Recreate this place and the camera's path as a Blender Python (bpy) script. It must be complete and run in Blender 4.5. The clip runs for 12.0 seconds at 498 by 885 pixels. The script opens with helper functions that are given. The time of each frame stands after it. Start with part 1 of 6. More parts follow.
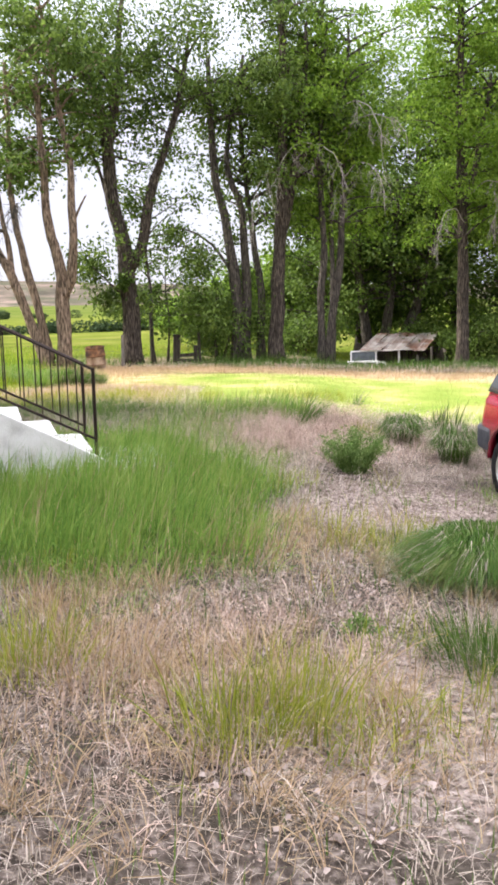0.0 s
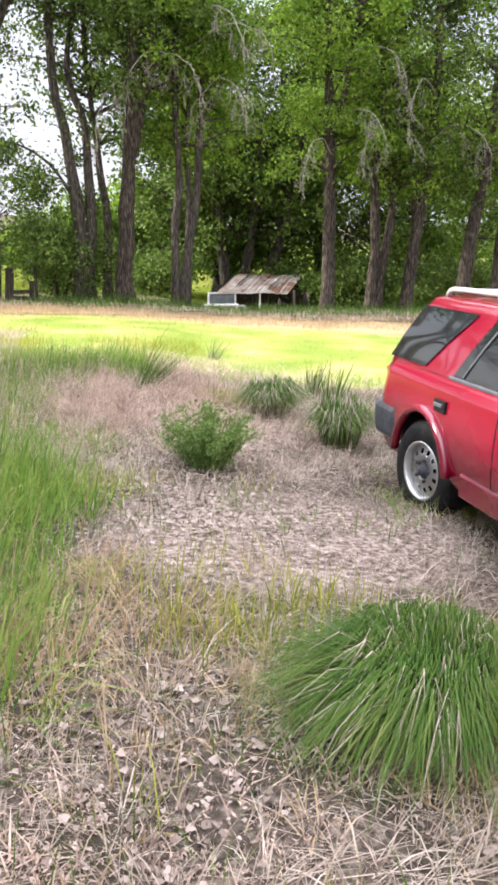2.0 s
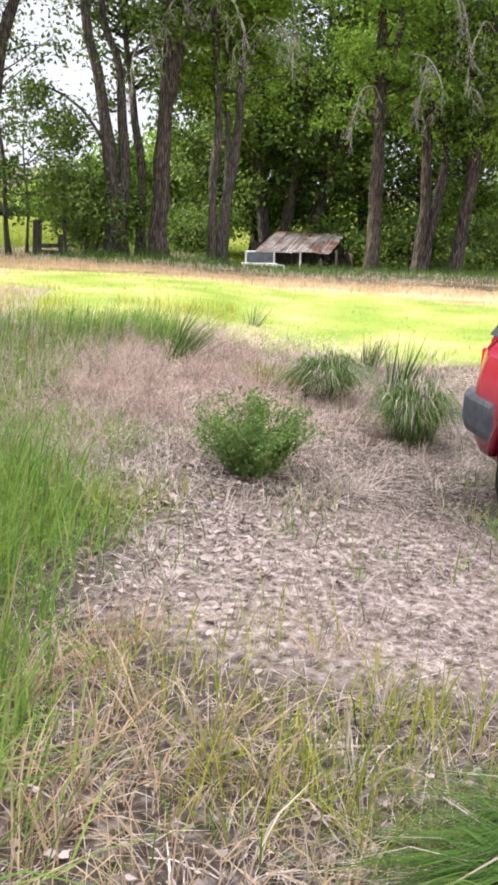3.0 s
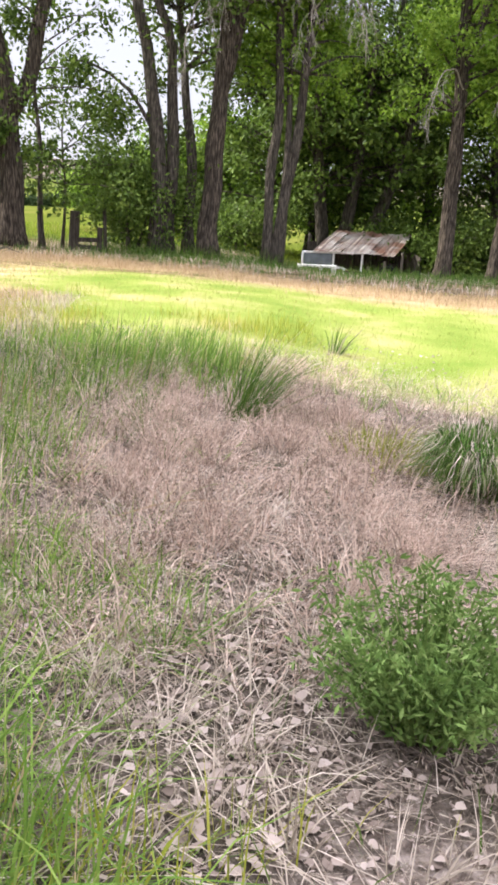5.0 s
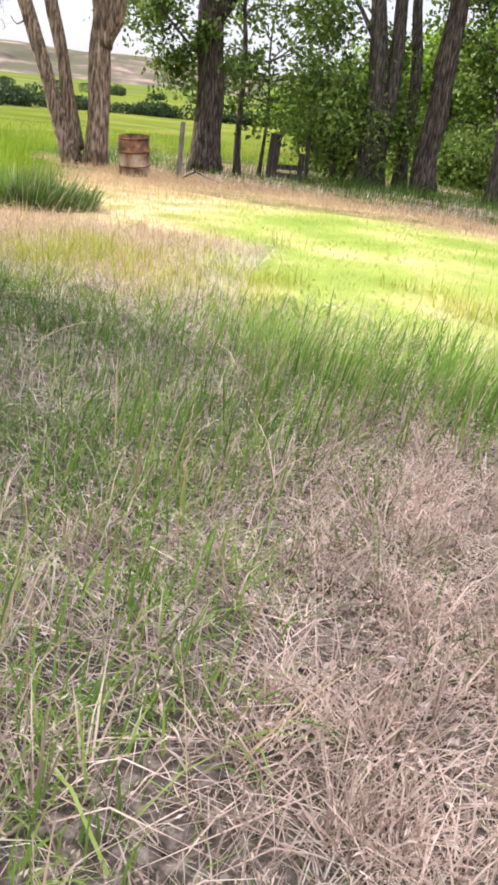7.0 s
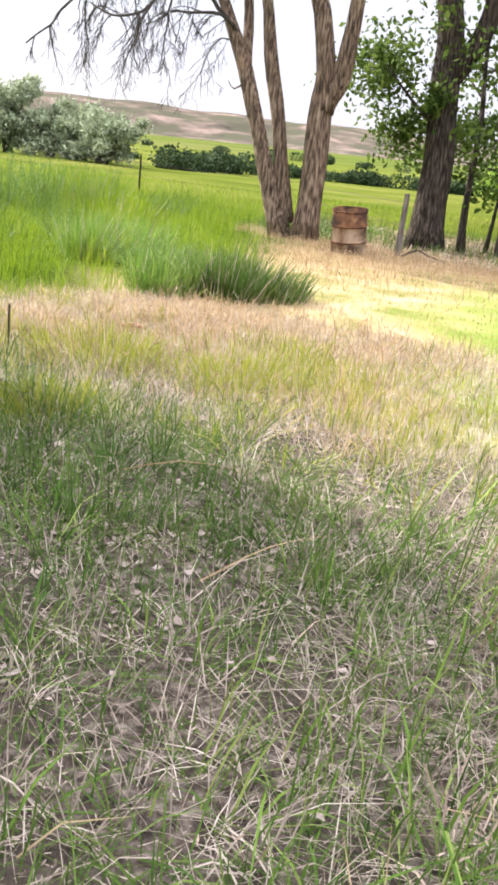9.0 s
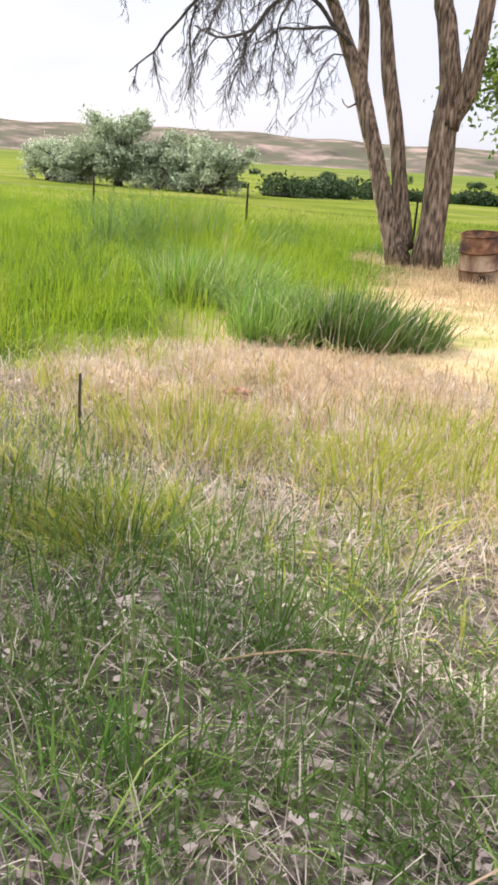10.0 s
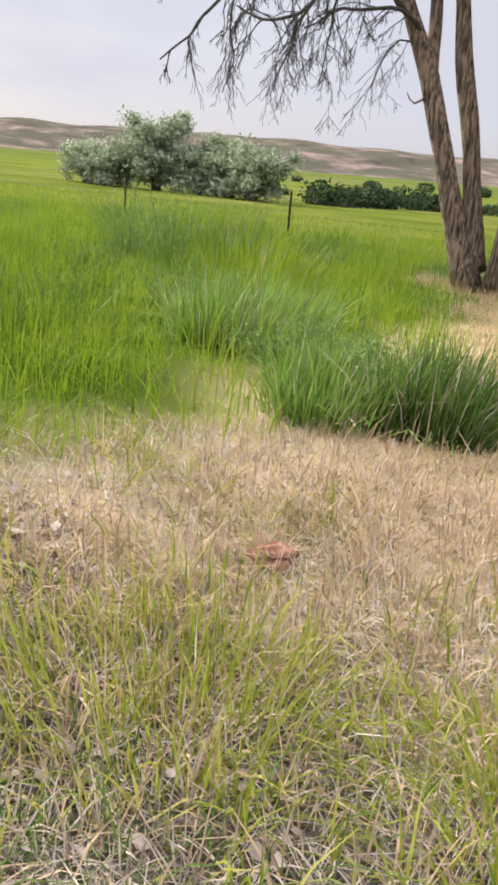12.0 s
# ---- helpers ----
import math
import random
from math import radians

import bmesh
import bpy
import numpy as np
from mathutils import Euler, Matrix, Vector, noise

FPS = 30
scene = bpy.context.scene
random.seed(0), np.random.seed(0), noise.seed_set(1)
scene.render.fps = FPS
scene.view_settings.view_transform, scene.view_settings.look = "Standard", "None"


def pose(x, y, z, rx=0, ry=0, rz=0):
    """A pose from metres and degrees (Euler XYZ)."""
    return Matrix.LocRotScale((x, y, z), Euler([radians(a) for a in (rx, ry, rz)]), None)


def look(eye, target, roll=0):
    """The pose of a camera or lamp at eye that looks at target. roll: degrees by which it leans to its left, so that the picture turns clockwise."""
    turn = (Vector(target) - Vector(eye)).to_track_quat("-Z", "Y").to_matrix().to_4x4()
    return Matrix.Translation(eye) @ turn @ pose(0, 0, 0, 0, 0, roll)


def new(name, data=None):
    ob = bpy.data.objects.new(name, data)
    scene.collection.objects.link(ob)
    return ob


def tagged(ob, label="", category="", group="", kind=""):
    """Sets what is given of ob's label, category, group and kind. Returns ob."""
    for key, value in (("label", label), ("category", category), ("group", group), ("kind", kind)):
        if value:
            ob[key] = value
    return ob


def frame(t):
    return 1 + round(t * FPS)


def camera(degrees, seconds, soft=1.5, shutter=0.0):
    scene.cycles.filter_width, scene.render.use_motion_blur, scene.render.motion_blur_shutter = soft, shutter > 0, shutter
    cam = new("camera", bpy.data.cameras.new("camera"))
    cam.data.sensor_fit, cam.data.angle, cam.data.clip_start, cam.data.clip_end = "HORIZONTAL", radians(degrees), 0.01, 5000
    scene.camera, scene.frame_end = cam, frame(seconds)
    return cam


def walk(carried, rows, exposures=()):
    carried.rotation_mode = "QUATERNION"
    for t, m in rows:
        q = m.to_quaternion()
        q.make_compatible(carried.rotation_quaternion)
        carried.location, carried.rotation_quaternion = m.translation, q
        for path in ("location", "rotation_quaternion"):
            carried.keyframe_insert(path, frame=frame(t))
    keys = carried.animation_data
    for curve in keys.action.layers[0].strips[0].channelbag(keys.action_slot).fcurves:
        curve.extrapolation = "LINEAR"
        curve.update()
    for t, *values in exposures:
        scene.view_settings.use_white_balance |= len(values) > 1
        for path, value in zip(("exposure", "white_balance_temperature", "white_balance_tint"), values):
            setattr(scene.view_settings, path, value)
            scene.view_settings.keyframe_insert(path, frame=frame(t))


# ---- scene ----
cam = camera(32.5, 12.0, soft=3.2)
METRES, EYE, TILT, LEAN, TURN = 16.3, 1.92, 0.0, 0.0, 0.0
ROWS = [
    (0.0, 0.0, 0.0, 0.0, -0.18, -9.44, 1.08),
    (0.5, 0.0027, 0.0472, -0.0009, -0.91, -9.99, 1.29),
    (1.0, 0.0054, 0.0878, -0.0041, -1.4, -11.92, 0.8),
    (1.5, 0.0164, 0.1325, -0.0081, -4.03, -13.57, -0.73),
    (2.0, 0.0242, 0.179, -0.0102, -9.45, -13.36, -1.09),
    (2.5, 0.0277, 0.2229, -0.0137, -9.72, -14.26, -0.54),
    (3.0, 0.0283, 0.2677, -0.0159, -7.09, -16.1, -2.12),
    (5.0, 0.0234, 0.4425, -0.0228, -4.15, -16.44, -3.41),
    (5.5, 0.0202, 0.4826, -0.0212, -2.9, -16.92, -4.01),
    (6.0, 0.0138, 0.5245, -0.0209, -0.37, -18.46, -4.16),
    (6.5, 0.0105, 0.5652, -0.0219, 3.57, -20.25, -4.74),
    (7.0, -0.0016, 0.605, -0.0243, 8.6, -22.14, -5.46),
    (9.0, -0.056, 0.748, -0.0277, 21.64, -19.32, -5.54),
    (9.5, -0.0789, 0.7897, -0.0293, 29.04, -17.4, -4.3),
    (10.0, -0.0969, 0.8253, -0.0311, 28.42, -18.2, -3.22),
    (10.5, -0.1125, 0.8565, -0.0333, 27.28, -19.95, -4.72),
    (11.0, -0.1322, 0.8879, -0.0353, 27.03, -20.89, -5.31),
    (11.5, -0.15, 0.9183, -0.0343, 27.77, -19.48, -4.87),
    (12.0, -0.1693, 0.9532, -0.0352, 31.14, -17.96, -4.39),
]
walk(cam, [(t, pose(0, 0, EYE, TILT, LEAN, TURN) @ pose(METRES * x, METRES * y, METRES * z, 90 + pitch, roll, yaw)) for t, x, y, z, yaw, pitch, roll in ROWS],
     exposures=((0.0, 1.2), (1.5, 1.26), (2.5, 1.36), (3.0, 1.25), (5.5, 1.14), (7.0, 1.15), (9.0, 1.2), (9.5, 1.08), (10.5, 1.04), (12.0, 0.64)))

# ---------- light ----------
SUN_EL = 33.0      # degrees; the sun stands to the left (-x), a little ahead
sun_dir = Vector((-0.951 * math.cos(radians(SUN_EL)), 0.309 * math.cos(radians(SUN_EL)), math.sin(radians(SUN_EL))))
sun = new("sun", bpy.data.lights.new("sun", "SUN"))
sun.data.energy, sun.data.angle, sun.data.color = 5.0, radians(1.5), (1.0, 0.965, 0.90)
sun.matrix_world = look(sun_dir * 60, (0, 0, 0))

world = bpy.data.worlds.new("sky")
scene.world = world
world.use_nodes = True
wn, wl = world.node_tree.nodes, world.node_tree.links
wn.clear()
w_out = wn.new("ShaderNodeOutputWorld")
w_bg = wn.new("ShaderNodeBackground")
w_sky = wn.new("ShaderNodeTexSky")
w_sky.sky_type, w_sky.sun_disc = "NISHITA", False
w_sky.sun_elevation, w_sky.sun_rotation = radians(SUN_EL), math.atan2(sun_dir.x, sun_dir.y)
w_sky.dust_density, w_sky.air_density = 2.5, 1.0
# thin broken cloud over the whole sky
w_co = wn.new("ShaderNodeTexCoord")
w_map = wn.new("ShaderNodeMapping")
w_map.inputs["Scale"].default_value = (1.2, 1.2, 4.5)
w_noise = wn.new("ShaderNodeTexNoise")
w_noise.inputs["Scale"].default_value, w_noise.inputs["Detail"].default_value = 1.6, 6
w_ramp = wn.new("ShaderNodeMapRange")
w_ramp.inputs["From Min"].default_value, w_ramp.inputs["From Max"].default_value = 0.30, 0.62
w_ramp.inputs["To Min"].default_value, w_ramp.inputs["To Max"].default_value = 0.72, 1.0
w_mix = wn.new("ShaderNodeMix")
w_mix.data_type = "RGBA"
# cloud grows brighter towards the zenith
w_sep = wn.new("ShaderNodeSeparateXYZ")
w_grad = wn.new("ShaderNodeMapRange")
w_grad.inputs["From Min"].default_value, w_grad.inputs["From Max"].default_value = 0.22, 1.0
w_grad.inputs["To Min"].default_value, w_grad.inputs["To Max"].default_value = 1.0, 5.8
w_cloud = wn.new("ShaderNodeVectorMath")
w_cloud.operation = "MULTIPLY"
w_cloud.inputs[0].default_value = (4.25, 4.3, 4.95)
wl.new(w_co.outputs["Generated"], w_sep.inputs[0])
wl.new(w_sep.outputs["Z"], w_grad.inputs["Value"])
wl.new(w_grad.outputs[0], w_cloud.inputs[1])
wl.new(w_cloud.outputs[0], w_mix.inputs["B"])
wl.new(w_co.outputs["Generated"], w_map.inputs["Vector"])
wl.new(w_map.outputs[0], w_noise.inputs["Vector"])
wl.new(w_noise.outputs["Fac"], w_ramp.inputs["Value"])
wl.new(w_ramp.outputs[0], w_mix.inputs["Factor"])
wl.new(w_sky.outputs[0], w_mix.inputs["A"])
wl.new(w_mix.outputs["Result"], w_bg.inputs["Color"])
w_bg.inputs["Strength"].default_value = 0.105
wl.new(w_bg.outputs[0], w_out.inputs[0])


# ---------- materials ----------
def material(name, ramp, scale=8.0, rough=0.85, metal=0.0, bump=0.0, bump_scale=40.0, stretch=(1, 1, 1), island=0.0,
             leaf=0.0, spec=0.1, detail=6.0, coat=0.0, patch=None, patch_scale=0.6, patch_range=(0.48, 0.6), sides=0.0):
    """A node material. ramp: colours met along a noise; island: how far each loose piece shifts along it; leaf: share of light let through;
    patch: a second colour in large stains; sides: how far each object shifts along the ramp."""
    m = bpy.data.materials.new(name)
    m.use_nodes = True
    n, l = m.node_tree.nodes, m.node_tree.links
    b = n["Principled BSDF"]
    b.inputs["Roughness"].default_value, b.inputs["Metallic"].default_value = rough, metal
    b.inputs["Specular IOR Level"].default_value = spec
    b.inputs["Coat Weight"].default_value = coat
    co = n.new("ShaderNodeTexCoord")
    mp = n.new("ShaderNodeMapping")
    mp.inputs["Scale"].default_value = stretch
    l.new(co.outputs["Object"], mp.inputs["Vector"])
    no = n.new("ShaderNodeTexNoise")
    no.inputs["Scale"].default_value, no.inputs["Detail"].default_value = scale, detail
    l.new(mp.outputs[0], no.inputs["Vector"])
    value = no.outputs["Fac"]
    spread = n.new("ShaderNodeMapRange")
    spread.inputs["From Min"].default_value, spread.inputs["From Max"].default_value = 0.28, 0.72
    l.new(value, spread.inputs["Value"])
    value = spread.outputs[0]
    for amount, source, out in ((island, "ShaderNodeNewGeometry", "Random Per Island"), (sides, "ShaderNodeObjectInfo", "Random")):
        if amount:
            g = n.new(source)
            mx = n.new("ShaderNodeMix")
            mx.inputs["Factor"].default_value = amount
            l.new(value, mx.inputs["A"])
            l.new(g.outputs[out], mx.inputs["B"])
            value = mx.outputs["Result"]
    cr = n.new("ShaderNodeValToRGB")
    while len(cr.color_ramp.elements) < len(ramp):
        cr.color_ramp.elements.new(0.5)
    for i, (e, c) in enumerate(zip(cr.color_ramp.elements, ramp)):
        e.position, e.color = i / max(1, len(ramp) - 1), (*c, 1)
    l.new(value, cr.inputs[0])
    colour = cr.outputs[0]
    if patch:
        pn = n.new("ShaderNodeTexNoise")
        pn.inputs["Scale"].default_value, pn.inputs["Detail"].default_value = patch_scale, 8
        l.new(co.outputs["Object"], pn.inputs["Vector"])
        pr = n.new("ShaderNodeMapRange")
        pr.inputs["From Min"].default_value, pr.inputs["From Max"].default_value = patch_range
        l.new(pn.outputs["Fac"], pr.inputs["Value"])
        pm = n.new("ShaderNodeMix")
        pm.data_type = "RGBA"
        pm.inputs["B"].default_value = (*patch, 1)
        l.new(pr.outputs[0], pm.inputs["Factor"])
        l.new(colour, pm.inputs["A"])
        colour = pm.outputs["Result"]
    l.new(colour, b.inputs["Base Color"])
    if bump:
        bn = n.new("ShaderNodeTexNoise")
        bn.inputs["Scale"].default_value, bn.inputs["Detail"].default_value = bump_scale, 8
        l.new(mp.outputs[0], bn.inputs["Vector"])
        bu = n.new("ShaderNodeBump")
        bu.inputs["Strength"].default_value, bu.inputs["Distance"].default_value = min(1, bump), 0.02 * max(1, bump)
        l.new(bn.outputs["Fac"], bu.inputs["Height"])
        l.new(bu.outputs[0], b.inputs["Normal"])
    if leaf:
        t = n.new("ShaderNodeBsdfTranslucent")
        l.new(colour, t.inputs["Color"])
        ms = n.new("ShaderNodeMixShader")
        ms.inputs["Fac"].default_value = leaf
        l.new(b.outputs[0], ms.inputs[1])
        l.new(t.outputs[0], ms.inputs[2])
        l.new(ms.outputs[0], n["Material Output"].inputs["Surface"])
    return m


# earth colour darkened to carry the shade in gaps between grass tufts
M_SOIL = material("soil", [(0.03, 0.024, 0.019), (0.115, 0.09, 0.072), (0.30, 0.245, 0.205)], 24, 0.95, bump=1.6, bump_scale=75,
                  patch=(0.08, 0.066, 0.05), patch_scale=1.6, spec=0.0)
M_GREEN = material("green_grass", [(0.05, 0.11, 0.018), (0.125, 0.225, 0.036), (0.21, 0.31, 0.06), (0.38, 0.41, 0.13)], 2.5, 0.55, island=0.6, leaf=0.35)
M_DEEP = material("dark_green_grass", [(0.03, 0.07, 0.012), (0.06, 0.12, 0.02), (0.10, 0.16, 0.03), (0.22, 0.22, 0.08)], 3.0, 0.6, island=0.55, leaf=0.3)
M_FIELD = material("field_grass", [(0.06, 0.115, 0.006), (0.13, 0.21, 0.011), (0.21, 0.285, 0.018), (0.34, 0.33, 0.06)], 1.3, 0.6, island=0.5, leaf=0.35)
M_LAWN = material("lawn_grass", [(0.14, 0.205, 0.035), (0.215, 0.27, 0.055), (0.31, 0.305, 0.09), (0.41, 0.345, 0.17)], 0.5, 0.6, island=0.5, leaf=0.3)
M_DRY = material("dry_grass", [(0.075, 0.060, 0.047), (0.29, 0.235, 0.18), (0.50, 0.415, 0.335), (0.70, 0.61, 0.51)], 6.0, 0.8, island=0.45, leaf=0.2)
M_PINK = material("dry_cheatgrass", [(0.08, 0.056, 0.043), (0.31, 0.225, 0.175), (0.58, 0.435, 0.345), (0.80, 0.645, 0.54)], 4.5, 0.8, island=0.45, leaf=0.25)
M_STRAW = material("straw_grass", [(0.15, 0.10, 0.05), (0.34, 0.235, 0.13), (0.49, 0.355, 0.225), (0.41, 0.33, 0.15)], 3.0, 0.8, island=0.6, leaf=0.25)
M_YELLOW = material("yellow_green_grass", [(0.10, 0.145, 0.014), (0.20, 0.24, 0.024), (0.32, 0.32, 0.052), (0.46, 0.39, 0.13)], 0.8, 0.6, island=0.6, leaf=0.35)
M_WEED = material("weed_leaf", [(0.07, 0.13, 0.03), (0.145, 0.23, 0.055), (0.27, 0.35, 0.12)], 4, 0.6, island=0.65, leaf=0.3)
M_LITTER = material("fallen_leaf", [(0.12, 0.09, 0.07), (0.27, 0.21, 0.175), (0.45, 0.37, 0.32)], 9, 0.8, island=0.8)
M_BARK = material("bark", [(0.014, 0.011, 0.009), (0.04, 0.032, 0.025), (0.10, 0.08, 0.062), (0.20, 0.16, 0.125)], 9, 0.95, bump=5.0, bump_scale=16, stretch=(3.0, 3.0, 0.42), detail=9)
# furrowed tan bark, its colours raised to carry sun highlights on the trunks
M_BARK_TAN_SUNLIT = material("sunlit_tan_bark", [(0.028, 0.020, 0.015), (0.12, 0.085, 0.06), (0.30, 0.215, 0.15), (0.46, 0.34, 0.25)], 9, 0.95, bump=6.0, bump_scale=13, stretch=(3.0, 3.0, 0.42), detail=9, patch=(0.42, 0.28, 0.19), patch_scale=1.3, patch_range=(0.60, 0.72))
M_BARK_GREY = material("grey_bark", [(0.02, 0.017, 0.014), (0.05, 0.042, 0.034), (0.10, 0.085, 0.068), (0.19, 0.16, 0.13)], 9, 0.95, bump=4.5, bump_scale=16, stretch=(3.0, 3.0, 0.45), detail=9)
M_DEADWOOD = material("dead_wood", [(0.13, 0.11, 0.09), (0.26, 0.23, 0.19), (0.40, 0.36, 0.31)], 6, 0.9, bump=0.6, bump_scale=20, stretch=(2, 2, 0.6))
M_TWIG = material("dark_twig", [(0.04, 0.035, 0.03), (0.10, 0.085, 0.07)], 6, 0.9)
M_LEAF = material("tree_leaf", [(0.028, 0.053, 0.011), (0.066, 0.108, 0.02), (0.125, 0.185, 0.035), (0.23, 0.30, 0.07)], 0.5, 0.5, island=0.6, leaf=0.36)
# copy of the tree leaf with sunlight put into its brighter colours
M_LEAF_SUNLIT = material("sunlit_tree_leaf", [(0.05, 0.105, 0.012), (0.12, 0.21, 0.022), (0.21, 0.32, 0.04), (0.31, 0.42, 0.07)], 0.5, 0.5, island=0.6, leaf=0.45)
M_OLIVE = material("silver_leaf", [(0.08, 0.105, 0.055), (0.20, 0.24, 0.14), (0.35, 0.39, 0.25), (0.48, 0.52, 0.37)], 0.8, 0.6, island=0.55, leaf=0.25)
M_HEDGE = material("hedge_leaf", [(0.018, 0.032, 0.012), (0.036, 0.06, 0.022), (0.07, 0.095, 0.042)], 0.6, 0.8, island=0.5, leaf=0.15, spec=0.1)
M_HILL = material("sage_hill", [(0.045, 0.043, 0.032), (0.10, 0.082, 0.064), (0.24, 0.175, 0.145)], 0.018, 0.95, patch=(0.07, 0.068, 0.045), patch_scale=0.014, patch_range=(0.45, 0.60), spec=0.0)
M_RUST_PALE = material("pale_rust", [(0.05, 0.03, 0.022), (0.18, 0.11, 0.07), (0.33, 0.235, 0.155), (0.42, 0.33, 0.24)], 5, 0.85, metal=0.1, bump=0.5, bump_scale=40, stretch=(1, 1, 0.4), patch=(0.05, 0.03, 0.022), patch_scale=2.4, patch_range=(0.48, 0.62))
M_RUST = material("rusty_steel", [(0.035, 0.022, 0.016), (0.11, 0.055, 0.032), (0.20, 0.10, 0.05), (0.27, 0.16, 0.09)], 7, 0.85, metal=0.15, bump=0.5, bump_scale=40, patch=(0.05, 0.03, 0.022), patch_scale=3)
M_IRON = material("dark_iron", [(0.018, 0.013, 0.011), (0.045, 0.03, 0.024)], 20, 0.5, metal=0.5, bump=0.2)
M_CONCRETE = material("pale_concrete", [(0.42, 0.40, 0.37), (0.56, 0.54, 0.50), (0.64, 0.62, 0.58)], 6, 0.9, bump=0.3, bump_scale=70)
M_OLDWOOD = material("weathered_wood", [(0.055, 0.047, 0.038), (0.14, 0.12, 0.10), (0.24, 0.21, 0.18)], 7, 0.9, bump=0.8, bump_scale=20, stretch=(4, 4, 0.5))
M_DARKWOOD = material("dark_wood", [(0.02, 0.017, 0.013), (0.06, 0.05, 0.04), (0.10, 0.085, 0.07)], 7, 0.9, bump=0.6, bump_scale=20, stretch=(4, 4, 0.5))
M_WHITEWOOD = material("white_painted_wood", [(0.50, 0.49, 0.47), (0.70, 0.69, 0.67), (0.80, 0.80, 0.78)], 9, 0.7, bump=0.3)
M_TIN = material("tin_roof", [(0.30, 0.20, 0.16), (0.50, 0.43, 0.39), (0.66, 0.64, 0.62)], 2.0, 0.55, metal=0.25, bump=0.3, patch=(0.30, 0.17, 0.12), patch_scale=1.3)
M_SIDING = material("house_siding", [(0.30, 0.28, 0.25), (0.40, 0.38, 0.34)], 5, 0.8, bump=0.2)
M_SHINGLE = material("roof_shingle", [(0.06, 0.055, 0.05), (0.13, 0.12, 0.11)], 8, 0.9, bump=0.4)


# ---------- helpers ----------
def part(name, bm, mat, parent=None, label="", smooth=False):
    """Links a bmesh as one mesh object, under a thing or a part."""
    me = bpy.data.meshes.new(name)
    bm.to_mesh(me)
    bm.free()
    if smooth:
        me.polygons.foreach_set("use_smooth", [True] * len(me.polygons))
    me.materials.append(mat)
    ob = new(name, me)
    ob.parent = parent
    if label:
        ob["label"] = label
    return ob


def thing(name, m, label, category, group="", kind=""):
    ob = new(name)
    ob.matrix_world = m
    return tagged(ob, label, category, group, kind)


def box(bm, size, at=(0, 0, 0), turn=None, bevel=0.0):
    """Adds a bevelled box to bm."""
    g = bmesh.ops.create_cube(bm, size=1.0)
    bmesh.ops.scale(bm, vec=size, verts=g["verts"])
    if bevel:
        e = list({e for v in g["verts"] for e in v.link_edges})
        r = bmesh.ops.bevel(bm, geom=e, offset=bevel, segments=2, affect="EDGES", profile=0.5)
        g["verts"] = list({v for f in r["faces"] for v in f.verts} | {v for v in g["verts"] if v.is_valid})
    if turn is not None:
        bmesh.ops.rotate(bm, cent=(0, 0, 0), matrix=turn, verts=g["verts"])
    bmesh.ops.translate(bm, vec=at, verts=g["verts"])
    return bm


def smooth_path(points, step=0.5):
    """A Catmull-Rom line through the points."""
    p = [Vector(q) for q in points]
    p = [p[0] * 2 - p[1]] + p + [p[-1] * 2 - p[-2]]
    out = []
    for i in range(1, len(p) - 2):
        k = max(2, int((p[i + 1] - p[i]).length / step))
        for j in range(k):
            t = j / k
            out.append(0.5 * ((2 * p[i]) + (p[i + 1] - p[i - 1]) * t + (2 * p[i - 1] - 5 * p[i] + 4 * p[i + 1] - p[i + 2]) * t * t
                              + (3 * p[i] - p[i - 1] - 3 * p[i + 1] + p[i + 2]) * t ** 3))
    out.append(p[-2])
    return out


def tube(bm, path, r0, r1, sides=8, rough=0.0, flare=0.0, power=1.0):
    """A tapered, slightly uneven tube along the path."""
    rings, n = [], len(path)
    ref = Vector((0.31, 0.95, 0.05))
    for i, p in enumerate(path):
        d = (path[min(n - 1, i + 1)] - path[max(0, i - 1)]).normalized()
        a = d.cross(ref)
        if a.length < 0.05:
            a = d.cross(Vector((1, 0, 0)))
        a.normalize()
        b = d.cross(a)
        u = i / (n - 1)
        r = r0 + (r1 - r0) * u ** power + flare * r0 * max(0, 1 - u * (n - 1) / 2.5) ** 2
        ring = []
        for k in range(sides):
            w = 2 * math.pi * k / sides
            q = p + (a * math.cos(w) + b * math.sin(w)) * r
            if rough:
                q += (q - p) * rough * noise.noise(Vector((q.x * 3, q.y * 3, q.z * 0.8)))
            ring.append(bm.verts.new(q))
        rings.append(ring)
    for r, s in zip(rings, rings[1:]):
        for k in range(sides):
            bm.faces.new((r[k], r[(k + 1) % sides], s[(k + 1) % sides], s[k]))
    bm.faces.new(rings[-1])
    bm.faces.new(rings[0][::-1])
    return bm


def ss(a, b, x):
    u = np.clip((np.asarray(x, float) - a) / (b - a), 0, 1)
    return u * u * (3 - 2 * u)


def ground_z(x, y):
    """The lie of the land."""
    x, y = np.asarray(x, float), np.asarray(y, float)
    z = -0.22 * ss(0.5, 3.5, x) * (1 - 0.6 * ss(14, 30, y)) - 0.40 * ss(19, 36, y) - 0.5 * ss(36, 90, y) - 0.40 * ss(2, 5, x) * ss(27, 34, y)
    z = z + 0.025 * np.sin(x * 1.7 + 0.6 * np.sin(y * 1.1)) * np.sin(y * 1.3 + 0.4) * (1 - ss(14, 30, y) * 0.5)
    return z


def gz(x, y):
    return float(ground_z(x, y))


